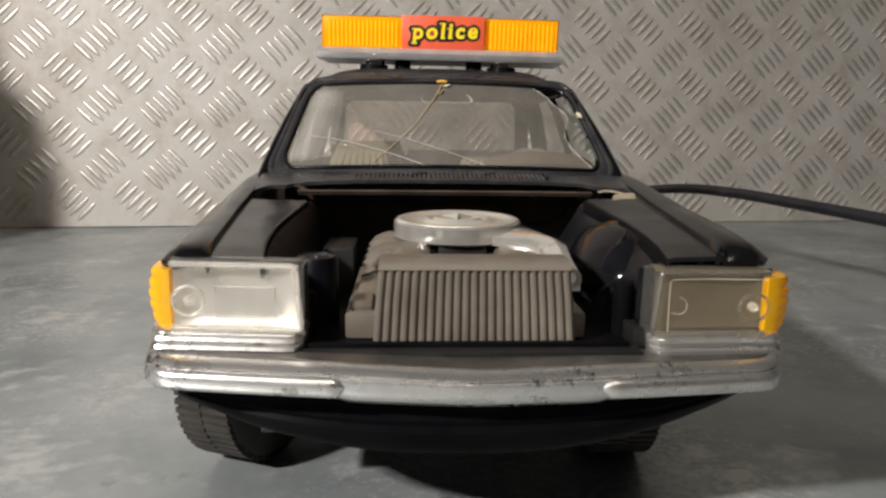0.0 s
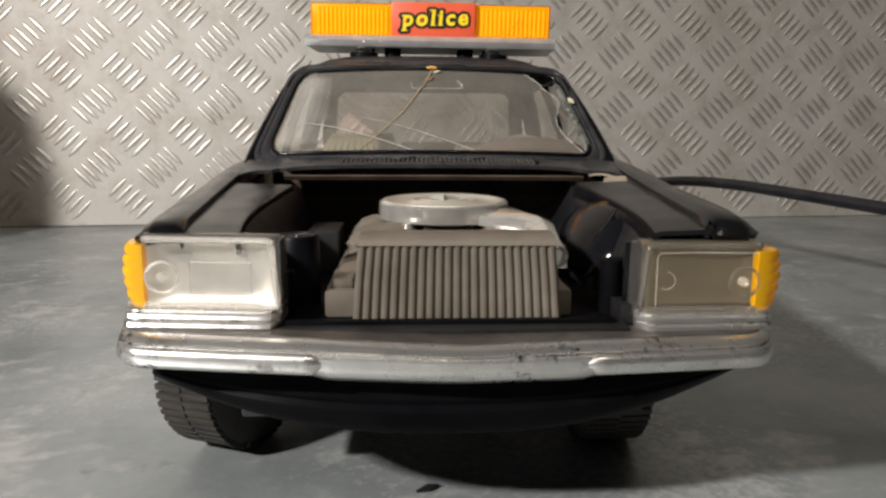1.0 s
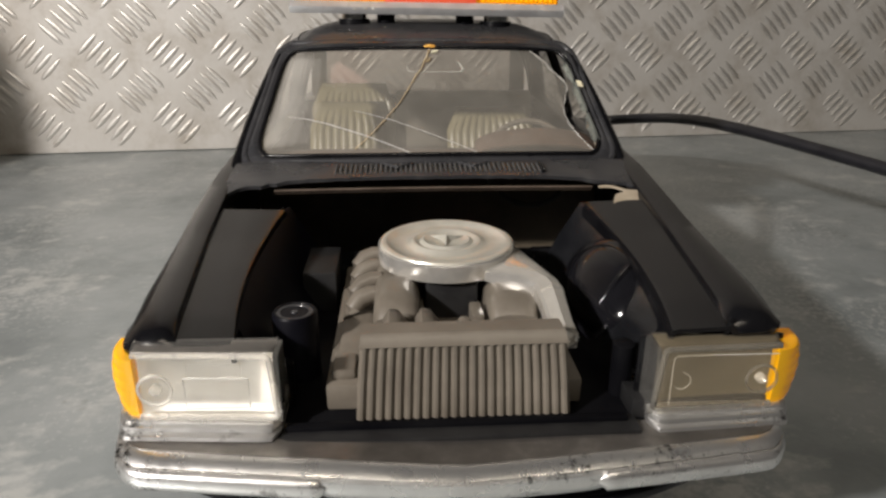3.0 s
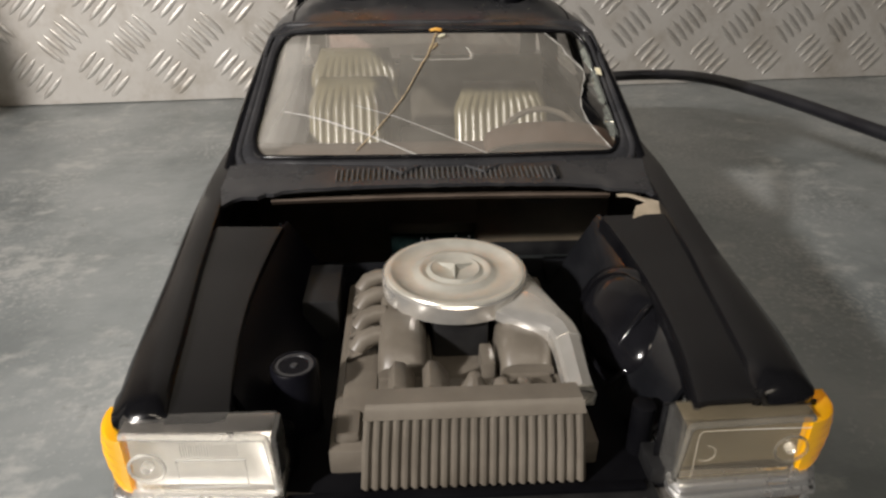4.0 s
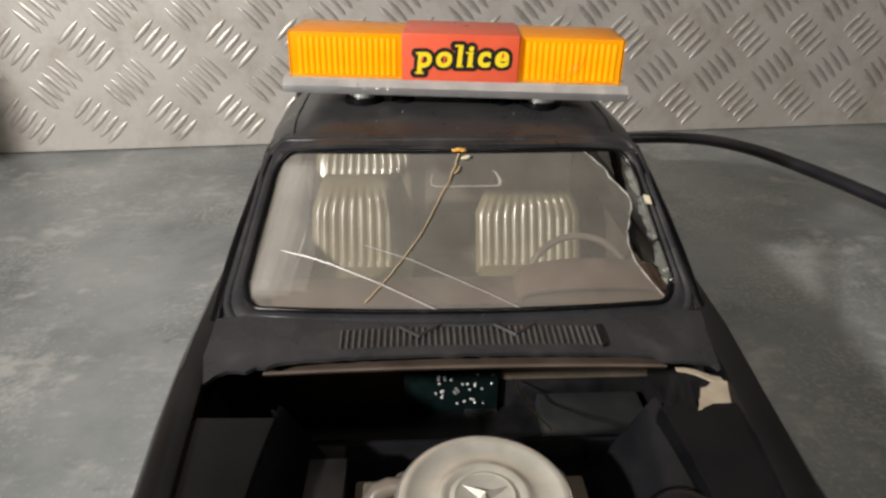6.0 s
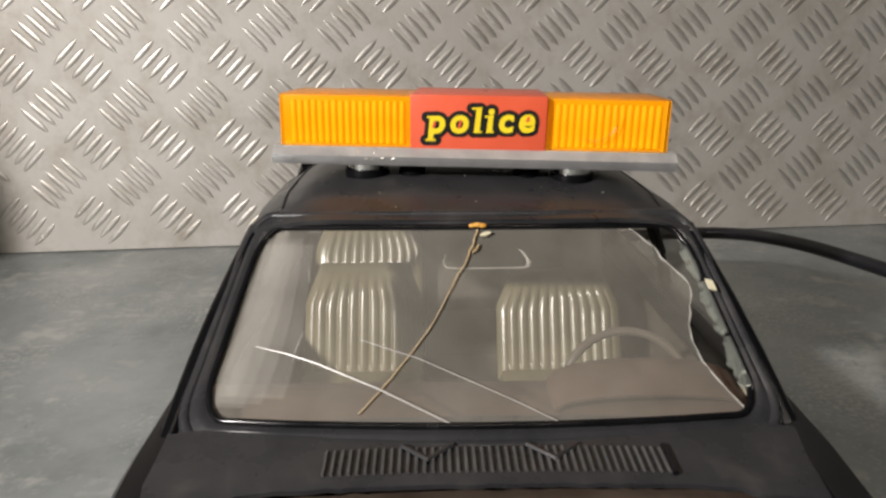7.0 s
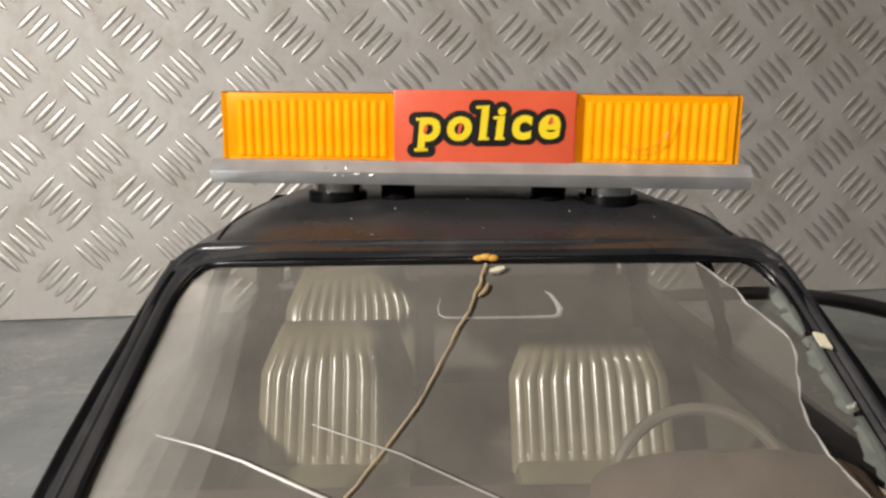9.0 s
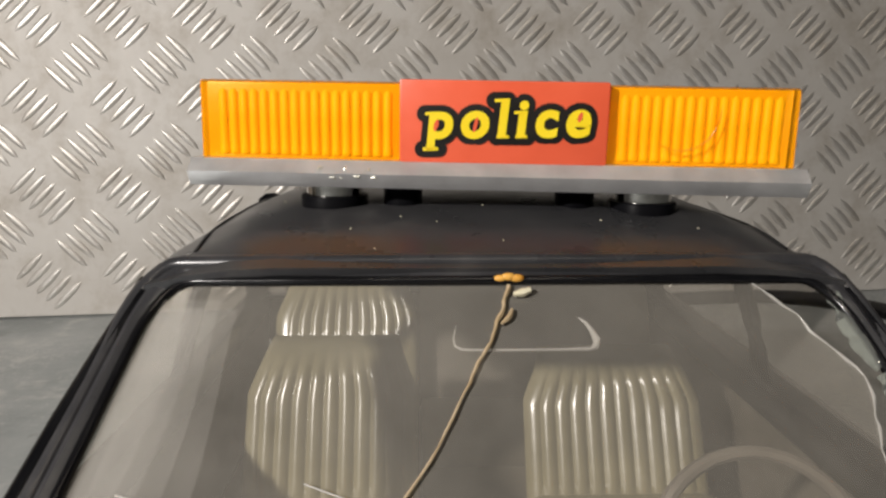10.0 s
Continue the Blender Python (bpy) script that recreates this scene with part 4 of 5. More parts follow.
# brown lip and board left of the missing bonnet hinge
def lip():
    rows = []
    for i in range(31):
        x = lerp(-0.046, 0.046, i / 30)
        y = 0.0926 + 0.0012 * (1 - (x / 0.046) ** 2)
        rows.append([(x, y, 0.0686), (x, y + 0.0008, 0.0676), (x, y + 0.006, 0.0672)])
    return thicken(loft(rows), 0.0006)


part("card_lip", lip(), BROWN_CARD, car, "brown card lip under the scuttle")
rng = random.Random(31)
flap = []
for i in range(7):
    row = []
    for k in range(6):
        s, t = k / 5, i / 6
        x = lerp(lerp(0.0508, 0.0576, s), lerp(0.0480, 0.0558, s), t) + rng.uniform(-0.0002, 0.0002)
        y = lerp(0.0852, 0.0778, t) + 0.0012 * (s - 0.5) * (1 - t) + (rng.uniform(-0.0006, 0.0006) if i in (0, 6) else 0.0)
        row.append((x, y, 0.0684 - 0.0006 * t + 0.0008 * math.sin(2.2 * s + 3.0 * t) + rng.uniform(-0.0001, 0.0001)))
    flap.append(row)
paper = part("paper_tab", thicken(loft(flap), 0.0004), PAPER, car, "torn crumpled piece of beige paper tape", 25)
part("paper_strip", thicken(loft([[(lerp(0.0472, 0.0566, k / 5), lerp(0.0902, 0.0862, k / 5) + w * (0.7 + 0.2 * k), 0.0692 + 0.0005 * math.sin(k) - 0.2 * abs(w)) for w in (-0.0010, 0.0, 0.0008)] for k in range(6)]), 0.0004), PAPER, paper)
board = part("circuit_board", box((-0.0155, 0.1300, 0.0225), (0.0130, 0.1312, 0.0395), 0.0002), BOARD, car, "small green circuit board with solder dots")
rng = random.Random(12)
for k in range(30):
    x, z = rng.uniform(-0.0060, 0.0115), rng.uniform(0.0270, 0.0385)
    part("solder_dot", lathe([(0.0006, 0.0), (0.0004, 0.0004), (0.00005, 0.0006)], 8, pose(x, 0.1300, z, 90, 0, 0)), SOLDER, board)
part("board_edge", box((0.0030, 0.1296, 0.0240), (0.0130, 0.1301, 0.0250), 0.0001), SOLDER, board)
part("wire", sweep([(0.0183, 0.1302, 0.0352), (0.0196, 0.1180, 0.0370), (0.0206, 0.1050, 0.0430), (0.0210, 0.0915, 0.0505)], 0.00025, 6), COPPER, car, "thin loose copper wire")
part("lower_dash", box((0.0137, 0.1320, 0.0345), (0.0592, 0.1332, 0.0600), 0.0003), LOWER_CARD, car, "dark brown lower dash panel")
part("lower_dash", box((-0.0592, 0.1320, 0.0222), (-0.0160, 0.1332, 0.0600), 0.0003), LOWER_CARD, car)
part("lower_dash", box((-0.0160, 0.1320, 0.0420), (0.0137, 0.1332, 0.0600), 0.0003), LOWER_CARD, car)
for s in (-1, 1):
    part("cavity_side", box((s * 0.0595 - 0.0006, 0.0815, 0.0222), (s * 0.0595 + 0.0006, 0.1335, 0.0690), 0.0002), MATT_BLACK, car)
    part("cavity_front", box((min(s * 0.0430, s * 0.0592), 0.0826, 0.0222), (max(s * 0.0430, s * 0.0592), 0.0836, 0.0600), 0.0002), MATT_BLACK, car)
part("lower_dash", box((0.0137, 0.1326, 0.0222), (0.0592, 0.1336, 0.0344), 0.0002), MATT_BLACK, car)
part("inner_tray", box((-0.0592, 0.0826, 0.0200), (0.0592, 0.1340, 0.0240), 0.0004), MATT_BLACK, car)
part("speaker_plate", box((0.0250, 0.1090, 0.0240), (0.0560, 0.1310, 0.0298), 0.0006), SLATE, car, "dark slate-coloured box behind the firewall")

# ---- cabin ----
GB, GT = (0.1085, 0.0755), (0.1420, 0.1040)


def screen_point(u, v, lift=0.0):
    """On the windscreen: u -1..1 across, v 0..1 up."""
    hw = lerp(0.0546, 0.0474, v)
    y = lerp(GB[0], GT[0], v) + 0.0055 * u * u - 0.002
    z = lerp(GB[1], GT[1], v) - 0.0014 * u * u
    n = Vector((0, -(GT[1] - GB[1]), GT[0] - GB[0])).normalized()
    return Vector((hw * u, y, z)) + n * lift


def rounded_loop(grow=0.0, lift=0.0, count=13):
    """Points round the windscreen's edge with rounded corners."""
    pts = []
    ru, rv = 0.10, 0.20
    gu, gv = 1 + grow / 0.052, grow / 0.044
    for cu, cv, a0 in ((1, 1, 0), (-1, 1, 90), (-1, 0, 180), (1, 0, 270)):
        for k in range(7):
            a = radians(a0 + 15 * k)
            u = cu * (gu - ru) + ru * math.cos(a)
            v = (1 + gv - rv if cv else -gv + rv) + rv * math.sin(a)
            pts.append((u, v))
        nu, nv = {(1, 1): (-1, 1), (-1, 1): (-1, 0), (-1, 0): (1, 0), (1, 0): (1, 1)}[(cu, cv)]
        end = pts[-1]
        b0 = radians(a0 + 90)
        start = (nu * (gu - ru) + ru * math.cos(b0), (1 + gv - rv if nv else -gv + rv) + rv * math.sin(b0))
        for k in range(1, 8):
            pts.append((lerp(end[0], start[0], k / 8), lerp(end[1], start[1], k / 8)))
    return [screen_point(u, v, lift) for u, v in pts]


part("windscreen_seal", sweep(rounded_loop(0.0003, 0.0), 0.0007, 10, closed=True), BLACK, car, "thin black seal round the windscreen")
part("windscreen_bead", sweep(rounded_loop(0.0040, -0.0008), 0.0013, 12, closed=True), DUSTY_BLACK, car, "rounded black bead round the windscreen")


def ring_face(levels):
    rings = [rounded_loop(g, h) for g, h in levels]
    return thicken(loft([r + r[:1] for r in rings]), 0.0006)


part("windscreen_frame", ring_face([(0.0062, -0.0024), (0.0050, -0.0006), (0.0038, -0.0004), (0.0022, 0.0004), (0.0012, 0.0000), (0.0004, -0.0008)]), DUSTY_BLACK, car, "dusty black windscreen frame and pillars")


def broken_edge(v):
    """The right limit of the clear sheet, where a piece has broken out."""
    return curve_at([(0.0, 0.955), (0.10, 0.91), (0.22, 0.862), (0.30, 0.845), (0.40, 0.845), (0.50, 0.880), (0.64, 0.935), (0.72, 0.905), (0.80, 0.850), (0.87, 0.835), (0.93, 0.790), (1.0, 0.735)], v)


rows = []
for i in range(33):
    v = i / 32
    right = broken_edge(v) + 0.004 * math.sin(i * 2.1) * (0.2 < v < 0.98)
    rows.append([screen_point(lerp(-1.0, right, k / 20), v, -0.0004) for k in range(21)])
screen = part("windscreen", loft(rows), WINDOW, car, "scratched clear plastic windscreen with a broken corner")
# Overlapping pale strips stand in for the streak mirrored beside the left pillar.
for u0, u1, v0, v1, lift in ((-0.97, -0.72, 0.10, 0.90, 0.0003), (-0.965, -0.78, 0.07, 0.93, 0.0005), (-0.955, -0.83, 0.05, 0.90, 0.0007), (-0.93, -0.87, 0.10, 0.96, 0.0009)):
    rows = [[screen_point(lerp(u0, u1, w) + 0.02 * math.sin(5 * v + 9 * u1) * w, v, lift) for w in (0.0, 0.33, 0.67, 1.0)] for v in (lerp(v0, v1, k / 8) for k in range(9))]
    face_to(part("sheen_strip", loft(rows), SHEEN_FILM, screen, "pale strip painted for the streak reflected in the plastic"), (0, -1, 1)).visible_shadow = False
screen.visible_shadow = False
face_to(screen, (0, -1, 1))
part("broken_edge", sweep([screen_point(broken_edge(i / 32) + 0.004 * math.sin(i * 2.1) * (0.2 < i / 32 < 0.98), i / 32, -0.0002) for i in range(33)], [0.00008 + 0.00016 * abs(math.sin(i * 0.9)) ** 2 for i in range(33)], 6), EDGE_CLEAR, screen, "bright broken edge of the plastic")
rng = random.Random(21)
for v0, v1 in ((0.10, 0.36), (0.38, 0.66), (0.68, 0.95)):
    strip = []
    for k in range(13):
        v = lerp(v0, v1, k / 12)
        wide = (0.018 + 0.030 * rng.random()) * math.sin(math.pi * (0.06 + 0.88 * k / 12)) ** 0.5
        strip.append([screen_point(0.998 - wide, v + 0.006 * rng.uniform(-1, 1), -0.0008), screen_point(0.995 - wide * 0.4, v, 0.0002 * rng.random()), screen_point(1.004, v, 0.0006)])
    splinter = part("glass_splinter", thicken(loft(strip), 0.0003), SPLINTER, screen, "clear jagged splinter left in the seal", 12)
    splinter.visible_shadow = False
part("paper_chip", thicken(loft([[screen_point(0.998, v + 0.008, 0.0010), screen_point(1.026, v - 0.006, 0.0012)] for v in (0.600, 0.630, 0.655)]), 0.0005), PALE_CHIP, screen, "pale chip stuck in the windscreen seal")
WIPERS = (((-0.87, 0.342), (-0.74, 0.310), (-0.62, 0.268), (-0.50, 0.212), (-0.38, 0.155), (-0.25, 0.080), (-0.122, 0.002)), ((-0.465, 0.385), (-0.35, 0.340), (-0.235, 0.295), (-0.11, 0.225), (-0.01, 0.168), (0.12, 0.090), (0.250, 0.003)))
for k, line in enumerate(WIPERS):
    part("wiper", sweep([screen_point(u, v, 0.0003) for u, v in line], [0.00012, 0.00022, 0.00024, 0.00026, 0.00026, 0.00026, 0.00022] if k == 0 else [0.00010, 0.00014, 0.00016, 0.00017, 0.00018, 0.00018, 0.00016], 6), WIPER_CLEAR, screen, "moulded clear plastic wiper")
CRACK = ((0.010, 0.985), (-0.004, 0.945), (-0.012, 0.900), (-0.030, 0.860), (-0.052, 0.790), (-0.085, 0.725), (-0.108, 0.665), (-0.150, 0.560), (-0.200, 0.445), (-0.262, 0.330), (-0.335, 0.205), (-0.395, 0.105), (-0.458, 0.010))
rng = random.Random(17)
crack_line, crack_wide = [], []
for (u0, v0), (u1, v1) in zip(CRACK, CRACK[1:]):
    for k in range(3):
        crack_line.append(screen_point(lerp(u0, u1, k / 3) + rng.uniform(-0.002, 0.002), lerp(v0, v1, k / 3), 0.0001))
        crack_wide.append(lerp(0.00032, 0.00016, min(1.0, (1 - v0) / 0.35)) * rng.uniform(0.75, 1.25))
part("glue_crack", sweep(crack_line, crack_wide, 6), GLUE, screen, "crack mended with a thin line of tan glue")
part("glue_drip", sweep([screen_point(u, v, 0.0002) for u, v in ((0.012, 0.900), (0.006, 0.880), (-0.006, 0.862), (-0.020, 0.850))], [0.0002, 0.00035, 0.00035, 0.0002], 8), GLUE, screen)
part("glue_chip", sweep([screen_point(u, v, 0.0004) for u, v in ((0.020, 0.950), (0.045, 0.955), (0.068, 0.965))], [0.0003, 0.0006, 0.0004], 6), PALE_CHIP, screen, "pale flake beside the glue")
blob = bmesh.new()
for dx, dz, r in ((-0.0012, 0.0, 0.0007), (-0.0001, 0.0002, 0.0008), (0.0010, 0.0000, 0.0008)):
    m = Matrix.Translation(screen_point(0.012, 1.005, 0.0006) + Vector((dx, 0, dz)))
    bmesh.ops.create_icosphere(blob, subdivisions=2, radius=r, matrix=m @ Matrix.Diagonal((1.3, 0.6, 0.7, 1)))
part("glue_blob", blob, ORANGE_GLUE, screen, "blob of orange glue")
# Outline drawn only where it gleams, thickened at the corner as a highlight.
mirror_pts = [(0.195, 0.885), (0.212, 0.868), (0.224, 0.840), (0.232, 0.808), (0.226, 0.788), (0.208, 0.779), (0.12, 0.778), (0.03, 0.778), (-0.06, 0.778), (-0.125, 0.780), (-0.142, 0.792), (-0.146, 0.820), (-0.138, 0.860)]
part("mirror_moulding", sweep([screen_point(u, v, -0.001) for u, v in mirror_pts], [0.0001, 0.00026, 0.00032, 0.00052, 0.00045, 0.00026, 0.00018, 0.00018, 0.00018, 0.00018, 0.00016, 0.00012, 0.00006], 8), EDGE_CLEAR, screen, "clear moulded rear-view mirror outline")


def roof_section(y):
    hw = curve_at([(0.141, 0.0500), (0.160, 0.0520), (0.20, 0.0525), (0.232, 0.0505), (0.240, 0.049)], y)
    z = curve_at([(0.141, 0.1057), (0.150, 0.1085), (0.163, 0.1110), (0.19, 0.1118), (0.215, 0.1110), (0.234, 0.1083), (0.240, 0.1058)], y)
    edge = curve_at([(0.141, 0.1025), (0.17, 0.1035), (0.24, 0.1010)], y)
    pts = []
    for k in range(17):
        u = -1 + k / 8
        a = abs(u)
        drop = (z - edge) * (0.18 * a * a + 0.82 * max(0.0, (a - 0.6) / 0.4) ** 2)
        pts.append((hw * u, y + (0.004 * u * u if y < 0.15 else 0.0), z - drop))
    return pts


roof = part("roof", thicken(loft([roof_section(y) for y in (0.141, 0.1425, 0.145, 0.150, 0.156, 0.163, 0.175, 0.19, 0.205, 0.22, 0.232, 0.237, 0.240)]), 0.0012), ROOF_BLACK, car, "dusty glossy black roof")
rng = random.Random(44)
for k in range(9):
    sec = roof_section(rng.uniform(0.146, 0.172))
    a = Vector(sec[rng.randrange(3, 14)])
    r = rng.uniform(0.00010, 0.00020)
    part("dust_speck", lathe([(r, -0.0001), (r * 0.8, 0.00012), (0.00002, 0.00016)], 7, Matrix.Translation(a) @ pose(rng.uniform(-0.003, 0.003), 0, 0.0)), PALE_CHIP, roof)
for s in (-1, 1):
    seam = []
    for k in range(12):
        sec = roof_section(lerp(0.152, 0.232, k / 11))
        seam.append(Vector(sec[8 + s * 7]) + Vector((0, 0, 0.0001)))
    part("roof_seam", sweep(seam, 0.00028, 6), MATT_BLACK, roof)
    gutter = [(s * 0.0500, 0.148, 0.1012), (s * 0.0522, 0.165, 0.1018), (s * 0.0527, 0.20, 0.1016), (s * 0.0505, 0.236, 0.0998)]
    part("roof_gutter", sweep(gutter, 0.0010, 8), BLACK, car)
    for a, b, w in (((0.0612, 0.1085, 0.0680), (0.0500, 0.148, 0.1018), 0.0020), ((0.0625, 0.188, 0.0705), (0.0515, 0.186, 0.1005), 0.0018), ((0.0630, 0.262, 0.0705), (0.0512, 0.236, 0.1010), 0.0045)):
        part("pillar", sweep([(s * lerp(a[0], b[0], k / 5) + s * 0.001 * math.sin(math.pi * k / 5), lerp(a[1], b[1], k / 5), lerp(a[2], b[2], k / 5)) for k in range(6)], w, 10), BLACK, car)
    win = loft([[(s * lerp(0.0630, 0.0525, v), y0 + (y1 - y0) * v, lerp(0.0715, 0.1020, v)) for v in (0, 0.5, 1)] for y0, y1 in ((0.116, 0.150), (0.185, 0.186))])
    face_to(part("side_window", win, WINDOW, car), (-s, 0, 0)).visible_shadow = False
    win = loft([[(s * lerp(0.0630, 0.0525, v), y0 + (y1 - y0) * v, lerp(0.0715, 0.1020, v)) for v in (0, 0.5, 1)] for y0, y1 in ((0.190, 0.188), (0.255, 0.232))])
    face_to(part("side_window", win, WINDOW, car), (-s, 0, 0)).visible_shadow = False
    part("door_line", sweep([(s * 0.0662, 0.188, 0.068), (s * 0.0666, 0.188, 0.045), (s * 0.0655, 0.188, 0.024)], 0.0003, 6), MATT_BLACK, car)
    part("door_handle", box((s * 0.0662 - 0.001, 0.172, 0.0600), (s * 0.0662 + 0.001, 0.182, 0.0620), 0.0005), CHROME, car, "chrome door handle")
rear = loft([[(x * lerp(1.0, 0.93, v), lerp(0.256, 0.240, v), lerp(0.0730, 0.1012, v)) for v in (0, 0.5, 1)] for x in (-0.049, -0.024, 0, 0.024, 0.049)])
face_to(part("rear_window", rear, REAR_WINDOW, car, "dusty clear rear window"), (0, -1, 0)).visible_shadow = False


def rear_ring(grow):
    """Rounded loop round the rear opening."""
    pts = []
    for cu, cv, a0 in ((1, 1, 0), (-1, 1, 90), (-1, 0, 180), (1, 0, 270)):
        for k in range(7):
            a = radians(a0 + 15 * k)
            v = (0.84 if cv else 0.16) + 0.16 * math.sin(a) + grow / 0.03 * math.sin(a)
            x = cu * 0.0420 + (0.005 + grow) * math.cos(a)
            pts.append((x * lerp(1.0, 0.93, v), lerp(0.256, 0.240, v), lerp(0.0730, 0.1012, v)))
    return pts


part("rear_frame", thicken(loft([rear_ring(g) + rear_ring(g)[:1] for g in (0.0, 0.0012, 0.0075)]), 0.0012), DARK_TRIM, car, "dark surround of the rear window")

# interior
part("card_liner", thicken(loft([[(0.0550, 0.118, z), (0.0530, 0.124, z), (0.0515, 0.130, z)] for z in (0.062, 0.069, 0.0755)]), 0.0005), PAPER, car, "khaki card inside the cabin")
part("cabin_floor", box((-0.058, 0.1340, 0.0360), (0.058, 0.256, 0.0380), 0.0005), DARK_TRIM, car, "dark interior floor")
for s in (-1, 1):
    part("door_panel", box((s * 0.0600 - 0.0008, 0.108, 0.036), (s * 0.0600 + 0.0008, 0.256, 0.0705), 0.0003), DARK_TRIM, car)
dash = bmesh.new()
rows = []
for i in range(25):
    x = lerp(-0.0570, 0.0570, i / 24)
    rows.append([(x, 0.1110, 0.0720), (x, 0.1200, 0.0728), (x, 0.1285, 0.0724), (x, 0.1318, 0.0700), (x, 0.1325, 0.0590)])
loft(rows, bm=dash)
dashboard = part("dashboard", thicken(dash, 0.001), DASH, car, "brown dashboard")
bin_rows = []
for i in range(17):
    a = math.pi * i / 16
    x, h = 0.0345 + 0.0200 * math.cos(a), 0.0074 * math.sin(a) ** 0.6
    bin_rows.append([(x, 0.1150, 0.0722 + h * 0.55), (x, 0.1230, 0.0726 + h), (x, 0.1255, 0.0722 + h * 0.96), (x, 0.1258, 0.0680)])
part("binnacle", thicken(loft(bin_rows), 0.0008), DASH, dashboard, "arched instrument hood")
wheel_m = pose(0.0345, 0.1310, 0.0665, 62, 0, 0)
ring = [wheel_m @ Vector((0.0150 * math.cos(2 * math.pi * k / 36), 0.0150 * math.sin(2 * math.pi * k / 36), 0)) for k in range(36)]
sw = sweep(ring, 0.0010, 8, closed=True)
sweep([wheel_m @ Vector((-0.015, 0, 0)), wheel_m @ Vector((0, -0.002, -0.002)), wheel_m @ Vector((0.015, 0, 0))], 0.0012, 8, bm=sw)
lathe([(0.0030, -0.003), (0.0030, 0.001), (0.0001, 0.0015)], 16, wheel_m, sw)
part("steering_wheel", sw, GREY_PLASTIC, car, "grey-brown steering wheel")


def seat_back(x0, x1, y, z0, z1, ribs, zone, low=0.10, lean=0.50):
    """Cushion with upright flutes on its face."""
    bm = bmesh.new()
    n = ribs * 6
    rows = []
    for j in range(17):
        v = j / 16
        z = lerp(z0, z1, v)
        row = []
        for i in range(n + 1):
            t = i / n
            c = math.sqrt(max(0.0, 1 - (2 * t - 1) ** 8))
            fl = 0.0008 * abs(math.sin(math.pi * t * ribs)) if zone[0] < t < zone[1] and low < v < 0.90 else 0.0004
            x = lerp(x0, x1, 0.5 + (t - 0.5) * (1 - 0.22 * max(0, v - 0.7) / 0.3))
            row.append((x, y + lean * (z - z0) + 0.003 * (1 - c) - fl + 0.003 * max(0, (v - 0.85) / 0.15) ** 2, z))
        rows.append(row)
    for dz, dy in ((0.0, 0.008), (z0 - z1, 0.010)):
        rows.append([(p[0], y + lean * (z1 + dz - z0) + dy, z1 + dz) for p in rows[16]])
    loft(rows, bm=bm)
    bm.verts.ensure_lookup_table()
    return bm


def seat(x0, x1, y, depth, z_sit, z_top, ribs, zone, low=0.10):
    base = box((x0, y - depth, 0.0380), (x1, y + 0.002, z_sit), 0.003)
    ob = part("seat", base, CREAM, car, "cream fluted vinyl seat")
    part("backrest", seat_back(x0, x1, y, z_sit - 0.004, z_top, ribs, zone, low), CREAM, ob, "cream fluted backrest", 50)


seat(-0.0465, -0.0120, 0.1690, 0.030, 0.0540, 0.0790, 11, (0.07, 0.93))
seat(0.0095, 0.0460, 0.1690, 0.030, 0.0540, 0.0768, 12, (0.08, 0.93))
seat(-0.0520, -0.0120, 0.2210, 0.030, 0.0500, 0.0800, 12, (0.10, 0.97), 0.50)
# Right part of the rear seat, its shade put into a dark colour.
shaded_rear_seat = part("shaded_rear_seat", box((-0.0118, 0.1910, 0.0380), (0.0500, 0.2300, 0.0480), 0.003), DARK_TRIM, car, "rear bench coloured dark to stand for shade")
part("backrest", thicken(loft([[(x, y, z) for x in (-0.0118, 0.0180, 0.0560)] for y, z in ((0.2280, 0.0400), (0.2400, 0.0640), (0.2450, 0.0735), (0.2490, 0.0755), (0.2550, 0.0750), (0.2560, 0.0400))]), 0.001), DARK_TRIM, shaded_rear_seat, "rear backrest coloured dark to stand for shade")
part("rear_bulkhead", box((-0.0590, 0.2562, 0.0360), (0.0590, 0.2580, 0.0722), 0.0004), DARK_TRIM, car)

# ---- light bar ----
bar_m = pose(-0.0008, 0.1660, 0.0, 0, 0.8, -4.3)


def at_bar(bm):
    for v in bm.verts:
        v.co = bar_m @ v.co
    return bm


plate_bm = loft([[(x, -0.0067, 0.1141), (x, -0.0076, 0.1163), (x, -0.0056, 0.1183), (x, 0.0200, 0.1183), (x, 0.0206, 0.1172), (x, 0.0202, 0.1140), (x, -0.0066, 0.1140)] for x in (-0.0490, -0.0486, -0.03, 0.0, 0.03, 0.0486, 0.0490)], closed=True)
light_bar = part("light_bar", at_bar(plate_bm), BAR_METAL, car, "aluminium roof light bar with amber and red lenses", 25)


def bar_lens(x0, x1):
    """Smooth clear box: front, top, ends and back."""
    bm = bmesh.new()
    y0, z0, z1 = -0.0056, 0.1182, 0.1307
    rows = []
    for z, dy in ((z0, 0.0), (z1 - 0.0009, 0.0003), (z1 - 0.0003, 0.0005), (z1, 0.0012), (z1, 0.0225), (z1 - 0.001, 0.0235), (z0, 0.0240)):
        rows.append([(lerp(x0, x1, k / 6), y0 + dy, z) for k in range(7)])
    loft(rows, bm=bm)
    bm.verts.ensure_lookup_table()
    for end in (0, 6):
        bm.faces.new([bm.verts[r * 7 + end] for r in range(len(rows))])
    return at_bar(bm)


def bar_inner(x0, x1):
    """Amber block inside the shell."""
    return at_bar(box((x0 + 0.0003, -0.0036, 0.1183), (x1 - 0.0002, 0.0180, 0.1304), 0.0003))


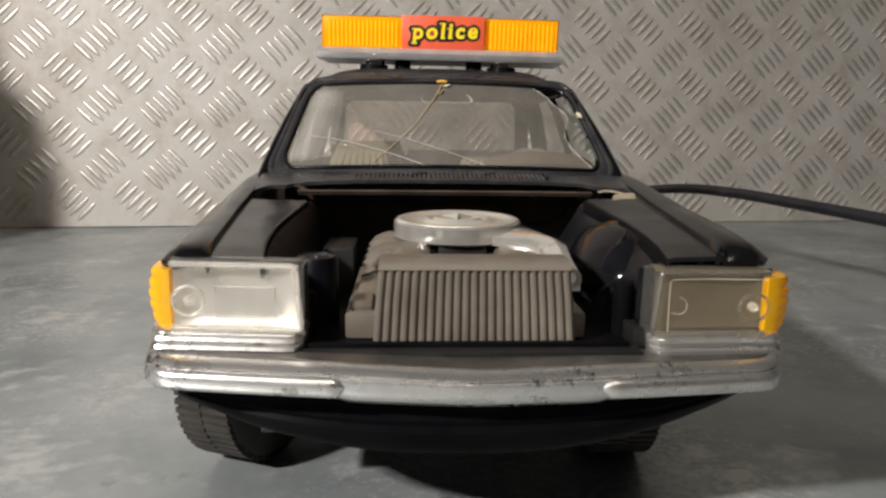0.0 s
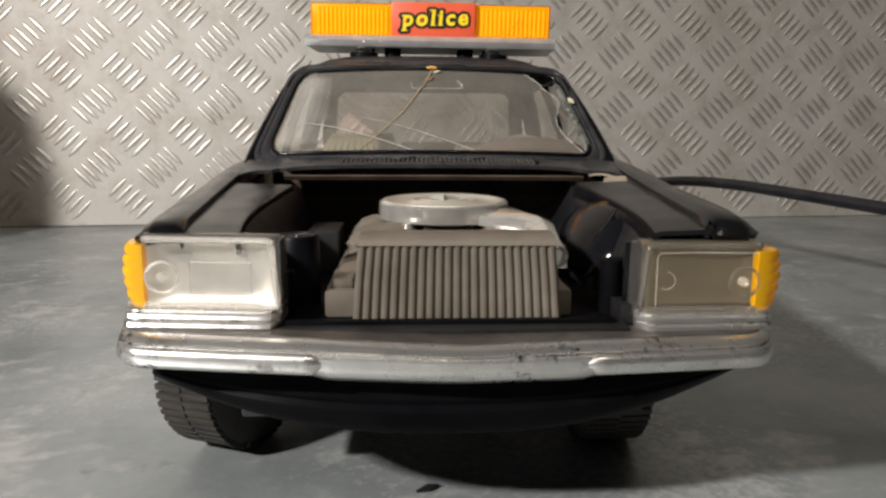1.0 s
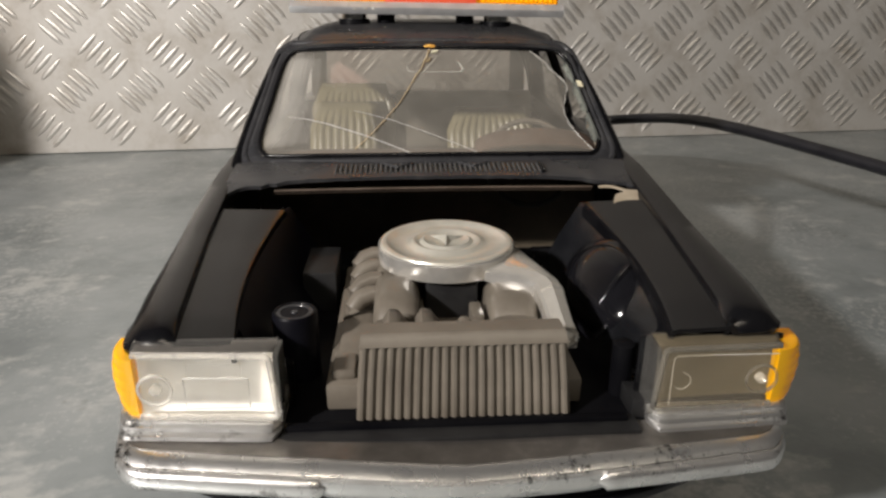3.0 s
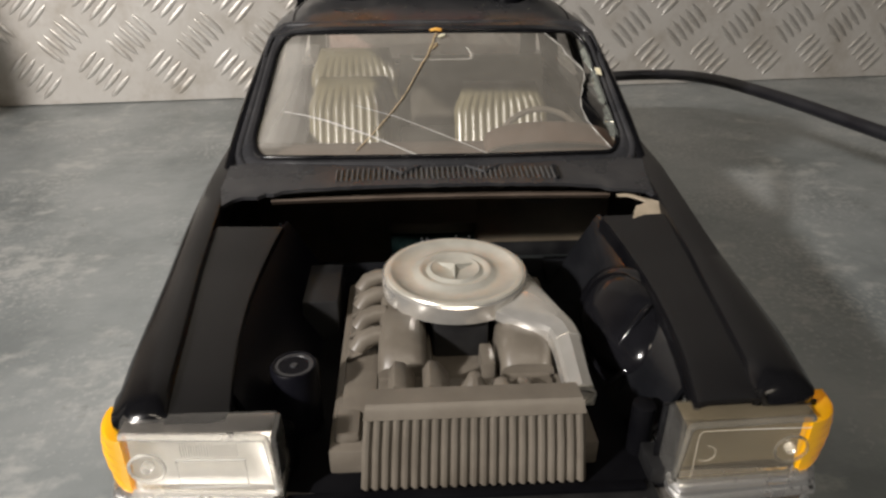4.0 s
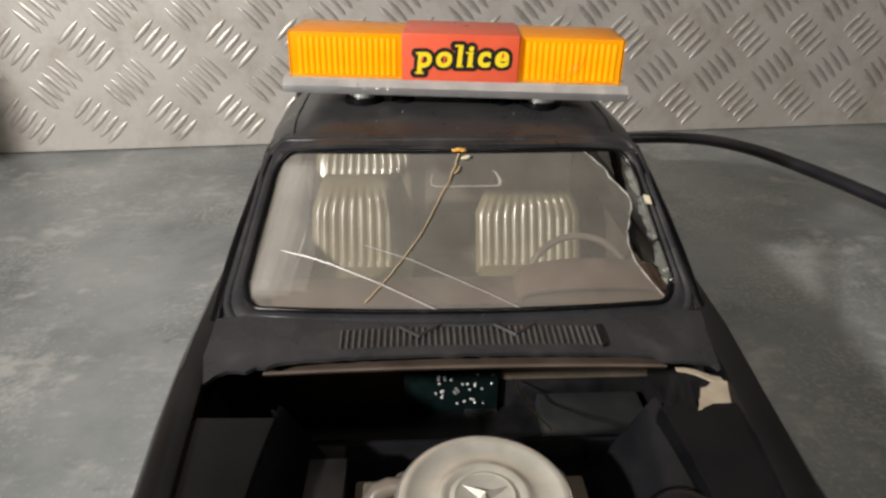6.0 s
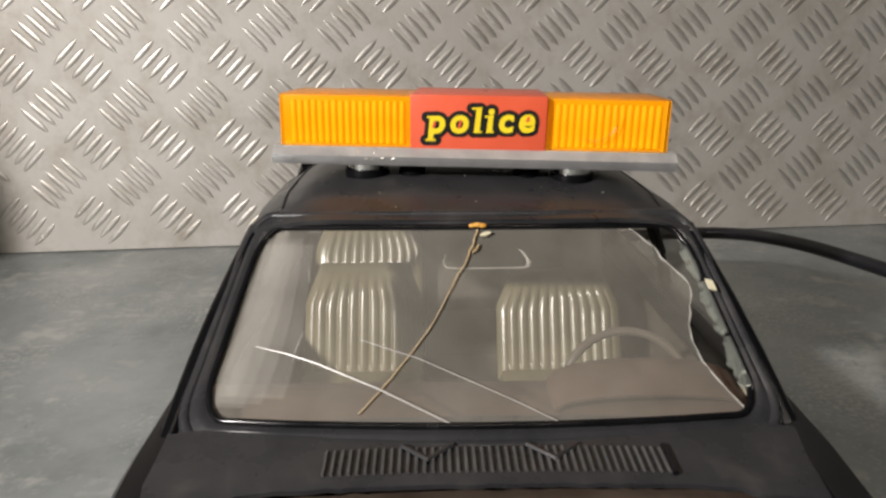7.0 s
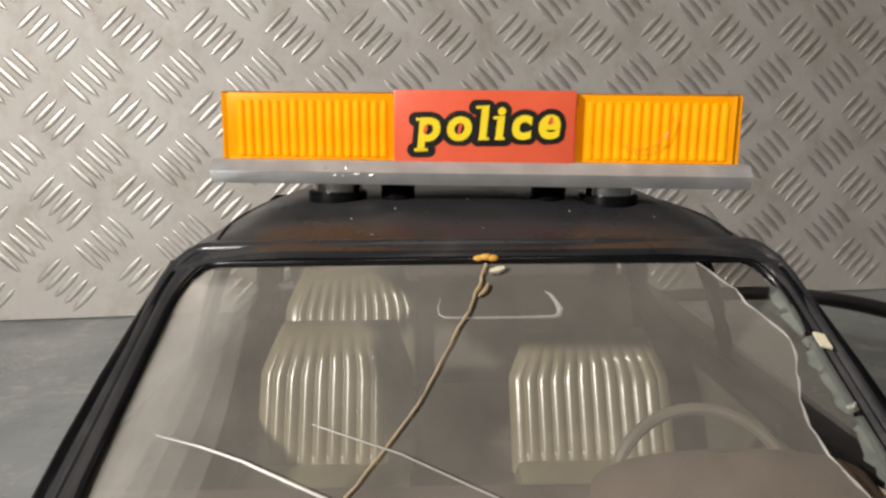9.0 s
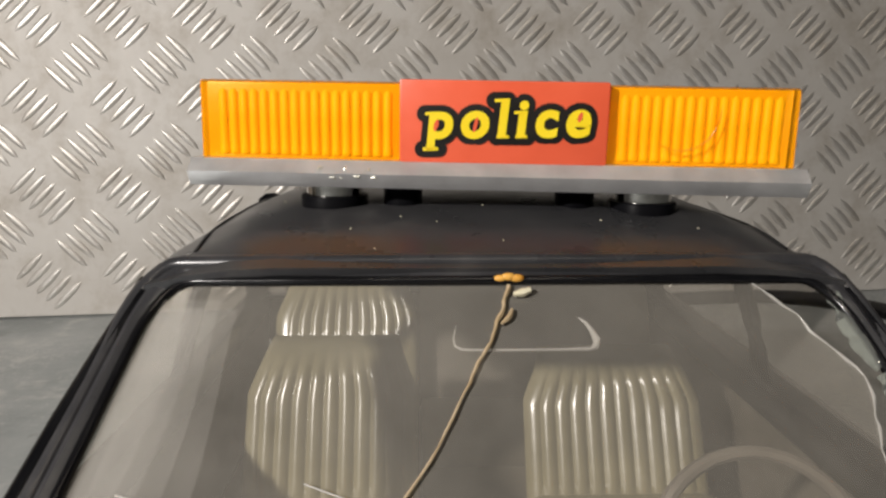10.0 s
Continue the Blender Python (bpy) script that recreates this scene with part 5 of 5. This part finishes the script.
def bar_flute(x, wide):
    """One rounded upright flute with a bead at its foot."""
    return at_bar(sweep([(x, -0.0036 + 0.40 * wide, z) for z in (0.1187, 0.1190, 0.1194, 0.1199, 0.1203, 0.1240, 0.1288, 0.1294)], [0.0003, wide * 1.12, wide * 1.2, wide * 1.12, wide, wide, wide, 0.0003], 12))


for x0, x1, ribs in ((-0.0470, -0.0150, 17), (0.0176, 0.0468, 15)):
    lens = part("amber_lens", bar_lens(x0, x1), AMBER_SHELL, light_bar, "clear amber plastic lens", 30)
    lens.visible_shadow = False
    part("amber_block", bar_inner(x0, x1), AMBER_BACK, light_bar, "fluted amber plastic behind the lens", 30)
    step = (x1 - x0 - 0.0052) / (ribs - 1)
    for k in range(ribs):
        part("flute", bar_flute(x0 + 0.0030 + step * k, step * 0.46), AMBER_FLUTE_LIT, light_bar)
red_bm = box((-0.0151, -0.0058, 0.1182), (0.0177, 0.0192, 0.1311), 0.0004)
part("red_panel", at_bar(red_bm), RED, light_bar, "red middle panel with yellow lettering")


LETTERS_AT = bar_m @ pose(0.0019, 0.0, 0.1250, 90, -1.6, 0)


def letter_curve(offset):
    data = bpy.data.curves.new("lettering", "FONT")
    data.body, data.size, data.align_x, data.align_y = "police", 0.0081, "CENTER", "CENTER"
    data.shear, data.offset, data.space_character = 0.12, offset, 1.30
    return data


def letters(mat, lift):
    data = letter_curve(0.00030)
    data.extrude = 0.00004
    data.materials.append(mat)
    ob = new("lettering", data)
    ob.parent = light_bar
    ob.matrix_basis = LETTERS_AT @ Matrix.Translation((0, 0, lift))
    ob["label"] = "bold yellow slanted lettering"
    return ob


# slabs that end the letters' stems: left, right, low, high in the lettering's plane
SERIFS = ((-0.01335, -0.01090, -0.00455, -0.00400), (-0.01290, -0.01130, 0.00095, 0.00145), (-0.00200, -0.00055, 0.00285, 0.00335), (-0.00170, 0.00025, -0.00275, -0.00225), (0.00105, 0.00240, 0.00095, 0.00145), (0.00125, 0.00310, -0.00275, -0.00225))


def serif(x0, x1, z0, z1, lift):
    bm = box((x0, z0, lift), (x1, z1, lift + 0.00008), 0.0)
    soften(bm, 0.00018, 2)
    for v in bm.verts:
        v.co = LETTERS_AT @ v.co
    return bm


def outline_disc(bm, x, z, r, lift):
    ring = [bm.verts.new(LETTERS_AT @ Vector((x + r * math.cos(math.pi * k / 7), z + r * math.sin(math.pi * k / 7), lift))) for k in range(14)]
    bm.faces.new(ring)


def letter_outline(grow):
    """A thick round border: one small disc at each step along the letters' edges."""
    probe = new("lettering", letter_curve(0.0))
    mesh = probe.to_mesh()
    bm = bmesh.new()
    seen = set()
    corners = [(mesh.vertices[a].co.xy, mesh.vertices[b].co.xy) for a, b in (e.vertices for e in mesh.edges)]
    corners += [(Vector((x0, (z0 + z1) / 2)), Vector((x1, (z0 + z1) / 2))) for x0, x1, z0, z1 in SERIFS]
    count = 0
    for a, b in corners:
        n = max(1, int((b - a).length / 0.0004))
        for k in range(n + 1):
            p = a.lerp(b, k / n)
            key = (round(p.x / 0.0003), round(p.y / 0.0003))
            if key not in seen:
                seen.add(key)
                count += 1
                outline_disc(bm, p.x, p.y, grow, 0.00588 + 0.0000002 * count)
    probe.to_mesh_clear()
    bpy.data.objects.remove(probe)
    return bm


border = part("letter_border", letter_outline(0.00135), BLACK_INK, light_bar, "thick black border of the lettering", 0)
face_to(border, (0, -1, 0))
letters(YELLOW_INK, 0.00605)
for slab in SERIFS:
    part("serif", serif(*slab, 0.00601), YELLOW_INK, light_bar)
for dx, dz, rx, rz in ((-0.0112, -0.0006, 0.00036, 0.00090), (-0.0050, -0.0006, 0.00032, 0.00115), (0.0113, 0.0004, 0.00036, 0.00075)):
    bm = bmesh.new()
    ring = [bm.verts.new(LETTERS_AT @ Vector((dx + rx * math.cos(math.pi * k / 10) + 0.25 * rz * math.sin(math.pi * k / 10), dz + rz * math.sin(math.pi * k / 10), 0.00614))) for k in range(20)]
    bm.faces.new(ring)
    face_to(part("letter_counter", bm, RED, light_bar, "red fill inside a letter", 0), (0, -1, 0))
dent = bmesh.new()
rng = random.Random(5)
for k in range(14):
    m = bar_m @ pose(lerp(-0.0276, -0.0190, k / 13), -0.0070 + rng.uniform(-0.0002, 0.0004), 0.1162 + rng.uniform(-0.0004, 0.0006), rng.uniform(0, 90), rng.uniform(0, 90), 0)
    bmesh.ops.create_icosphere(dent, subdivisions=1, radius=rng.uniform(0.0004, 0.0008), matrix=m @ Matrix.Diagonal((1.4, 1.0, 0.6, 1)))
part("dent", dent, SILVER, light_bar, "bright scraped dent in the metal")
# Thin arc painted for the shadow of a bulb inside the lens.
part("bulb_shade_arc", at_bar(sweep([(0.0290 + 0.0058 * math.sin(radians(a)), -0.0057, 0.1268 - 0.0060 * math.cos(radians(a))) for a in range(-35, 96, 10)], [0.00005] + [0.0001] * 12 + [0.00005], 6)), BULB_SHADE, light_bar, "painted arc of the bulb's shadow in the amber lens")

for x, big in ((-0.0268, 1), (-0.0151, 0), (0.0139, 0), (0.0252, 1)):
    r = 0.0057 if big else 0.0033
    top = 0.1121 if big else 0.1141
    foot = lathe([(r, 0.1080), (r, top - 0.0003), (r * 0.97, top), (r * 0.6, top)], 32, bar_m @ Matrix.Translation((x, 0.0004, 0)))
    part("foot", foot, APRON, light_bar, "round black rubber foot")
    if big:
        part("foot_ring", lathe([(r * 0.78, 0.1118), (r * 0.82, 0.1120), (r * 0.82, 0.1142)], 32, bar_m @ Matrix.Translation((x, 0.0004, 0))), POLISHED, light_bar, "chrome ring")

# ---- wheels ----
def wheel(x, y):
    side = 1 if x > 0 else -1
    steer = -22 if y < 0.1 and side < 0 else 0
    m = pose(x, y, WHEEL_R, 0, 0, steer) @ pose(0, 0, 0, 0, 90 * side, 0)
    tyre = lathe([(0.0125, -0.0082), (0.0195, -0.0084), (0.0214, -0.0076), (0.0224, -0.0052), (0.0226, 0.0), (0.0224, 0.0052), (0.0214, 0.0076), (0.0195, 0.0084), (0.0125, 0.0082)], 60, m)
    w = part("wheel", tyre, RUBBER, car, "black rubber toy wheel with fine tread")
    tread = bmesh.new()
    for k in range(60):
        a = 2 * math.pi * k / 60
        for off in (-0.0038, 0.0038):
            mm = m @ pose(0, 0, 0, 0, 0, math.degrees(a) + (3 if off > 0 else 0)) @ pose(0.0222, 0, off)
            box((-0.0006, -0.0007, -0.0036), (0.0008, 0.0007, 0.0036), 0, tread, mm)
    part("tread", tread, RUBBER, w)
    part("rim", lathe([(0.0001, 0.0050), (0.0060, 0.0056), (0.0090, 0.0046), (0.0122, 0.0060), (0.0126, 0.0066), (0.0126, -0.0060), (0.0001, -0.0060)], 40, m), CHROME, w, "chrome hub cap")


for y in WHEEL_Y:
    for x in (-0.0535, 0.0440):
        wheel(x, y)

# ---- cable ----
CABLE = [(0.243, 0.448, 0.034), (0.285, 0.468, 0.036), (0.335, 0.466, 0.040), (0.374, 0.445, 0.046), (0.389, 0.410, 0.051), (0.400, 0.370, 0.052), (0.413, 0.328, 0.050), (0.432, 0.26, 0.046), (0.465, 0.17, 0.036), (0.52, 0.05, 0.018), (0.60, -0.08, 0.0032), (0.75, -0.25, 0.0032)]


def smooth_line(pts, n):
    out = []
    P = [Vector(p) for p in pts]
    P = [P[0] * 2 - P[1]] + P + [P[-1] * 2 - P[-2]]
    for i in range(1, len(P) - 2):
        for k in range(n):
            t = k / n
            a, b, c, d = P[i - 1], P[i], P[i + 1], P[i + 2]
            out.append(0.5 * ((2 * b) + (c - a) * t + (2 * a - 5 * b + 4 * c - d) * t * t + (3 * b - a - 3 * c + d) * t ** 3))
    out.append(P[-2])
    return out


cable = finish("control_cable", sweep(smooth_line(CABLE, 8), 0.0031, 14), CABLE_MAT)
tagged(cable, "thick black cable running from the back of the toy car", "cable")

# scrap on the bench, and an unseen stand-in added to shade the plate
scrap = finish("plastic_scrap", sweep([(0.1945, 0.1540, 0.0005), (0.1972, 0.1547, 0.0009), (0.1998, 0.1560, 0.0005)], [0.0003, 0.0009, 0.0004], 7), MATT_BLACK)
tagged(scrap, "small black scrap lying on the bench top", "scrap")
tin = lathe([(0.050, 0.0), (0.052, 0.001), (0.052, 0.004), (0.050, 0.005), (0.050, 0.196), (0.042, 0.221), (0.040, 0.231), (0.026, 0.244), (0.022, 0.250), (0.022, 0.264), (0.019, 0.266), (0.0001, 0.266)], 48, pose(-0.224, 0.32, 0.0))
tagged(finish("shade_caster", tin, DARK_TRIM), "unseen dark shape added to cast shade on the plate", "tin")
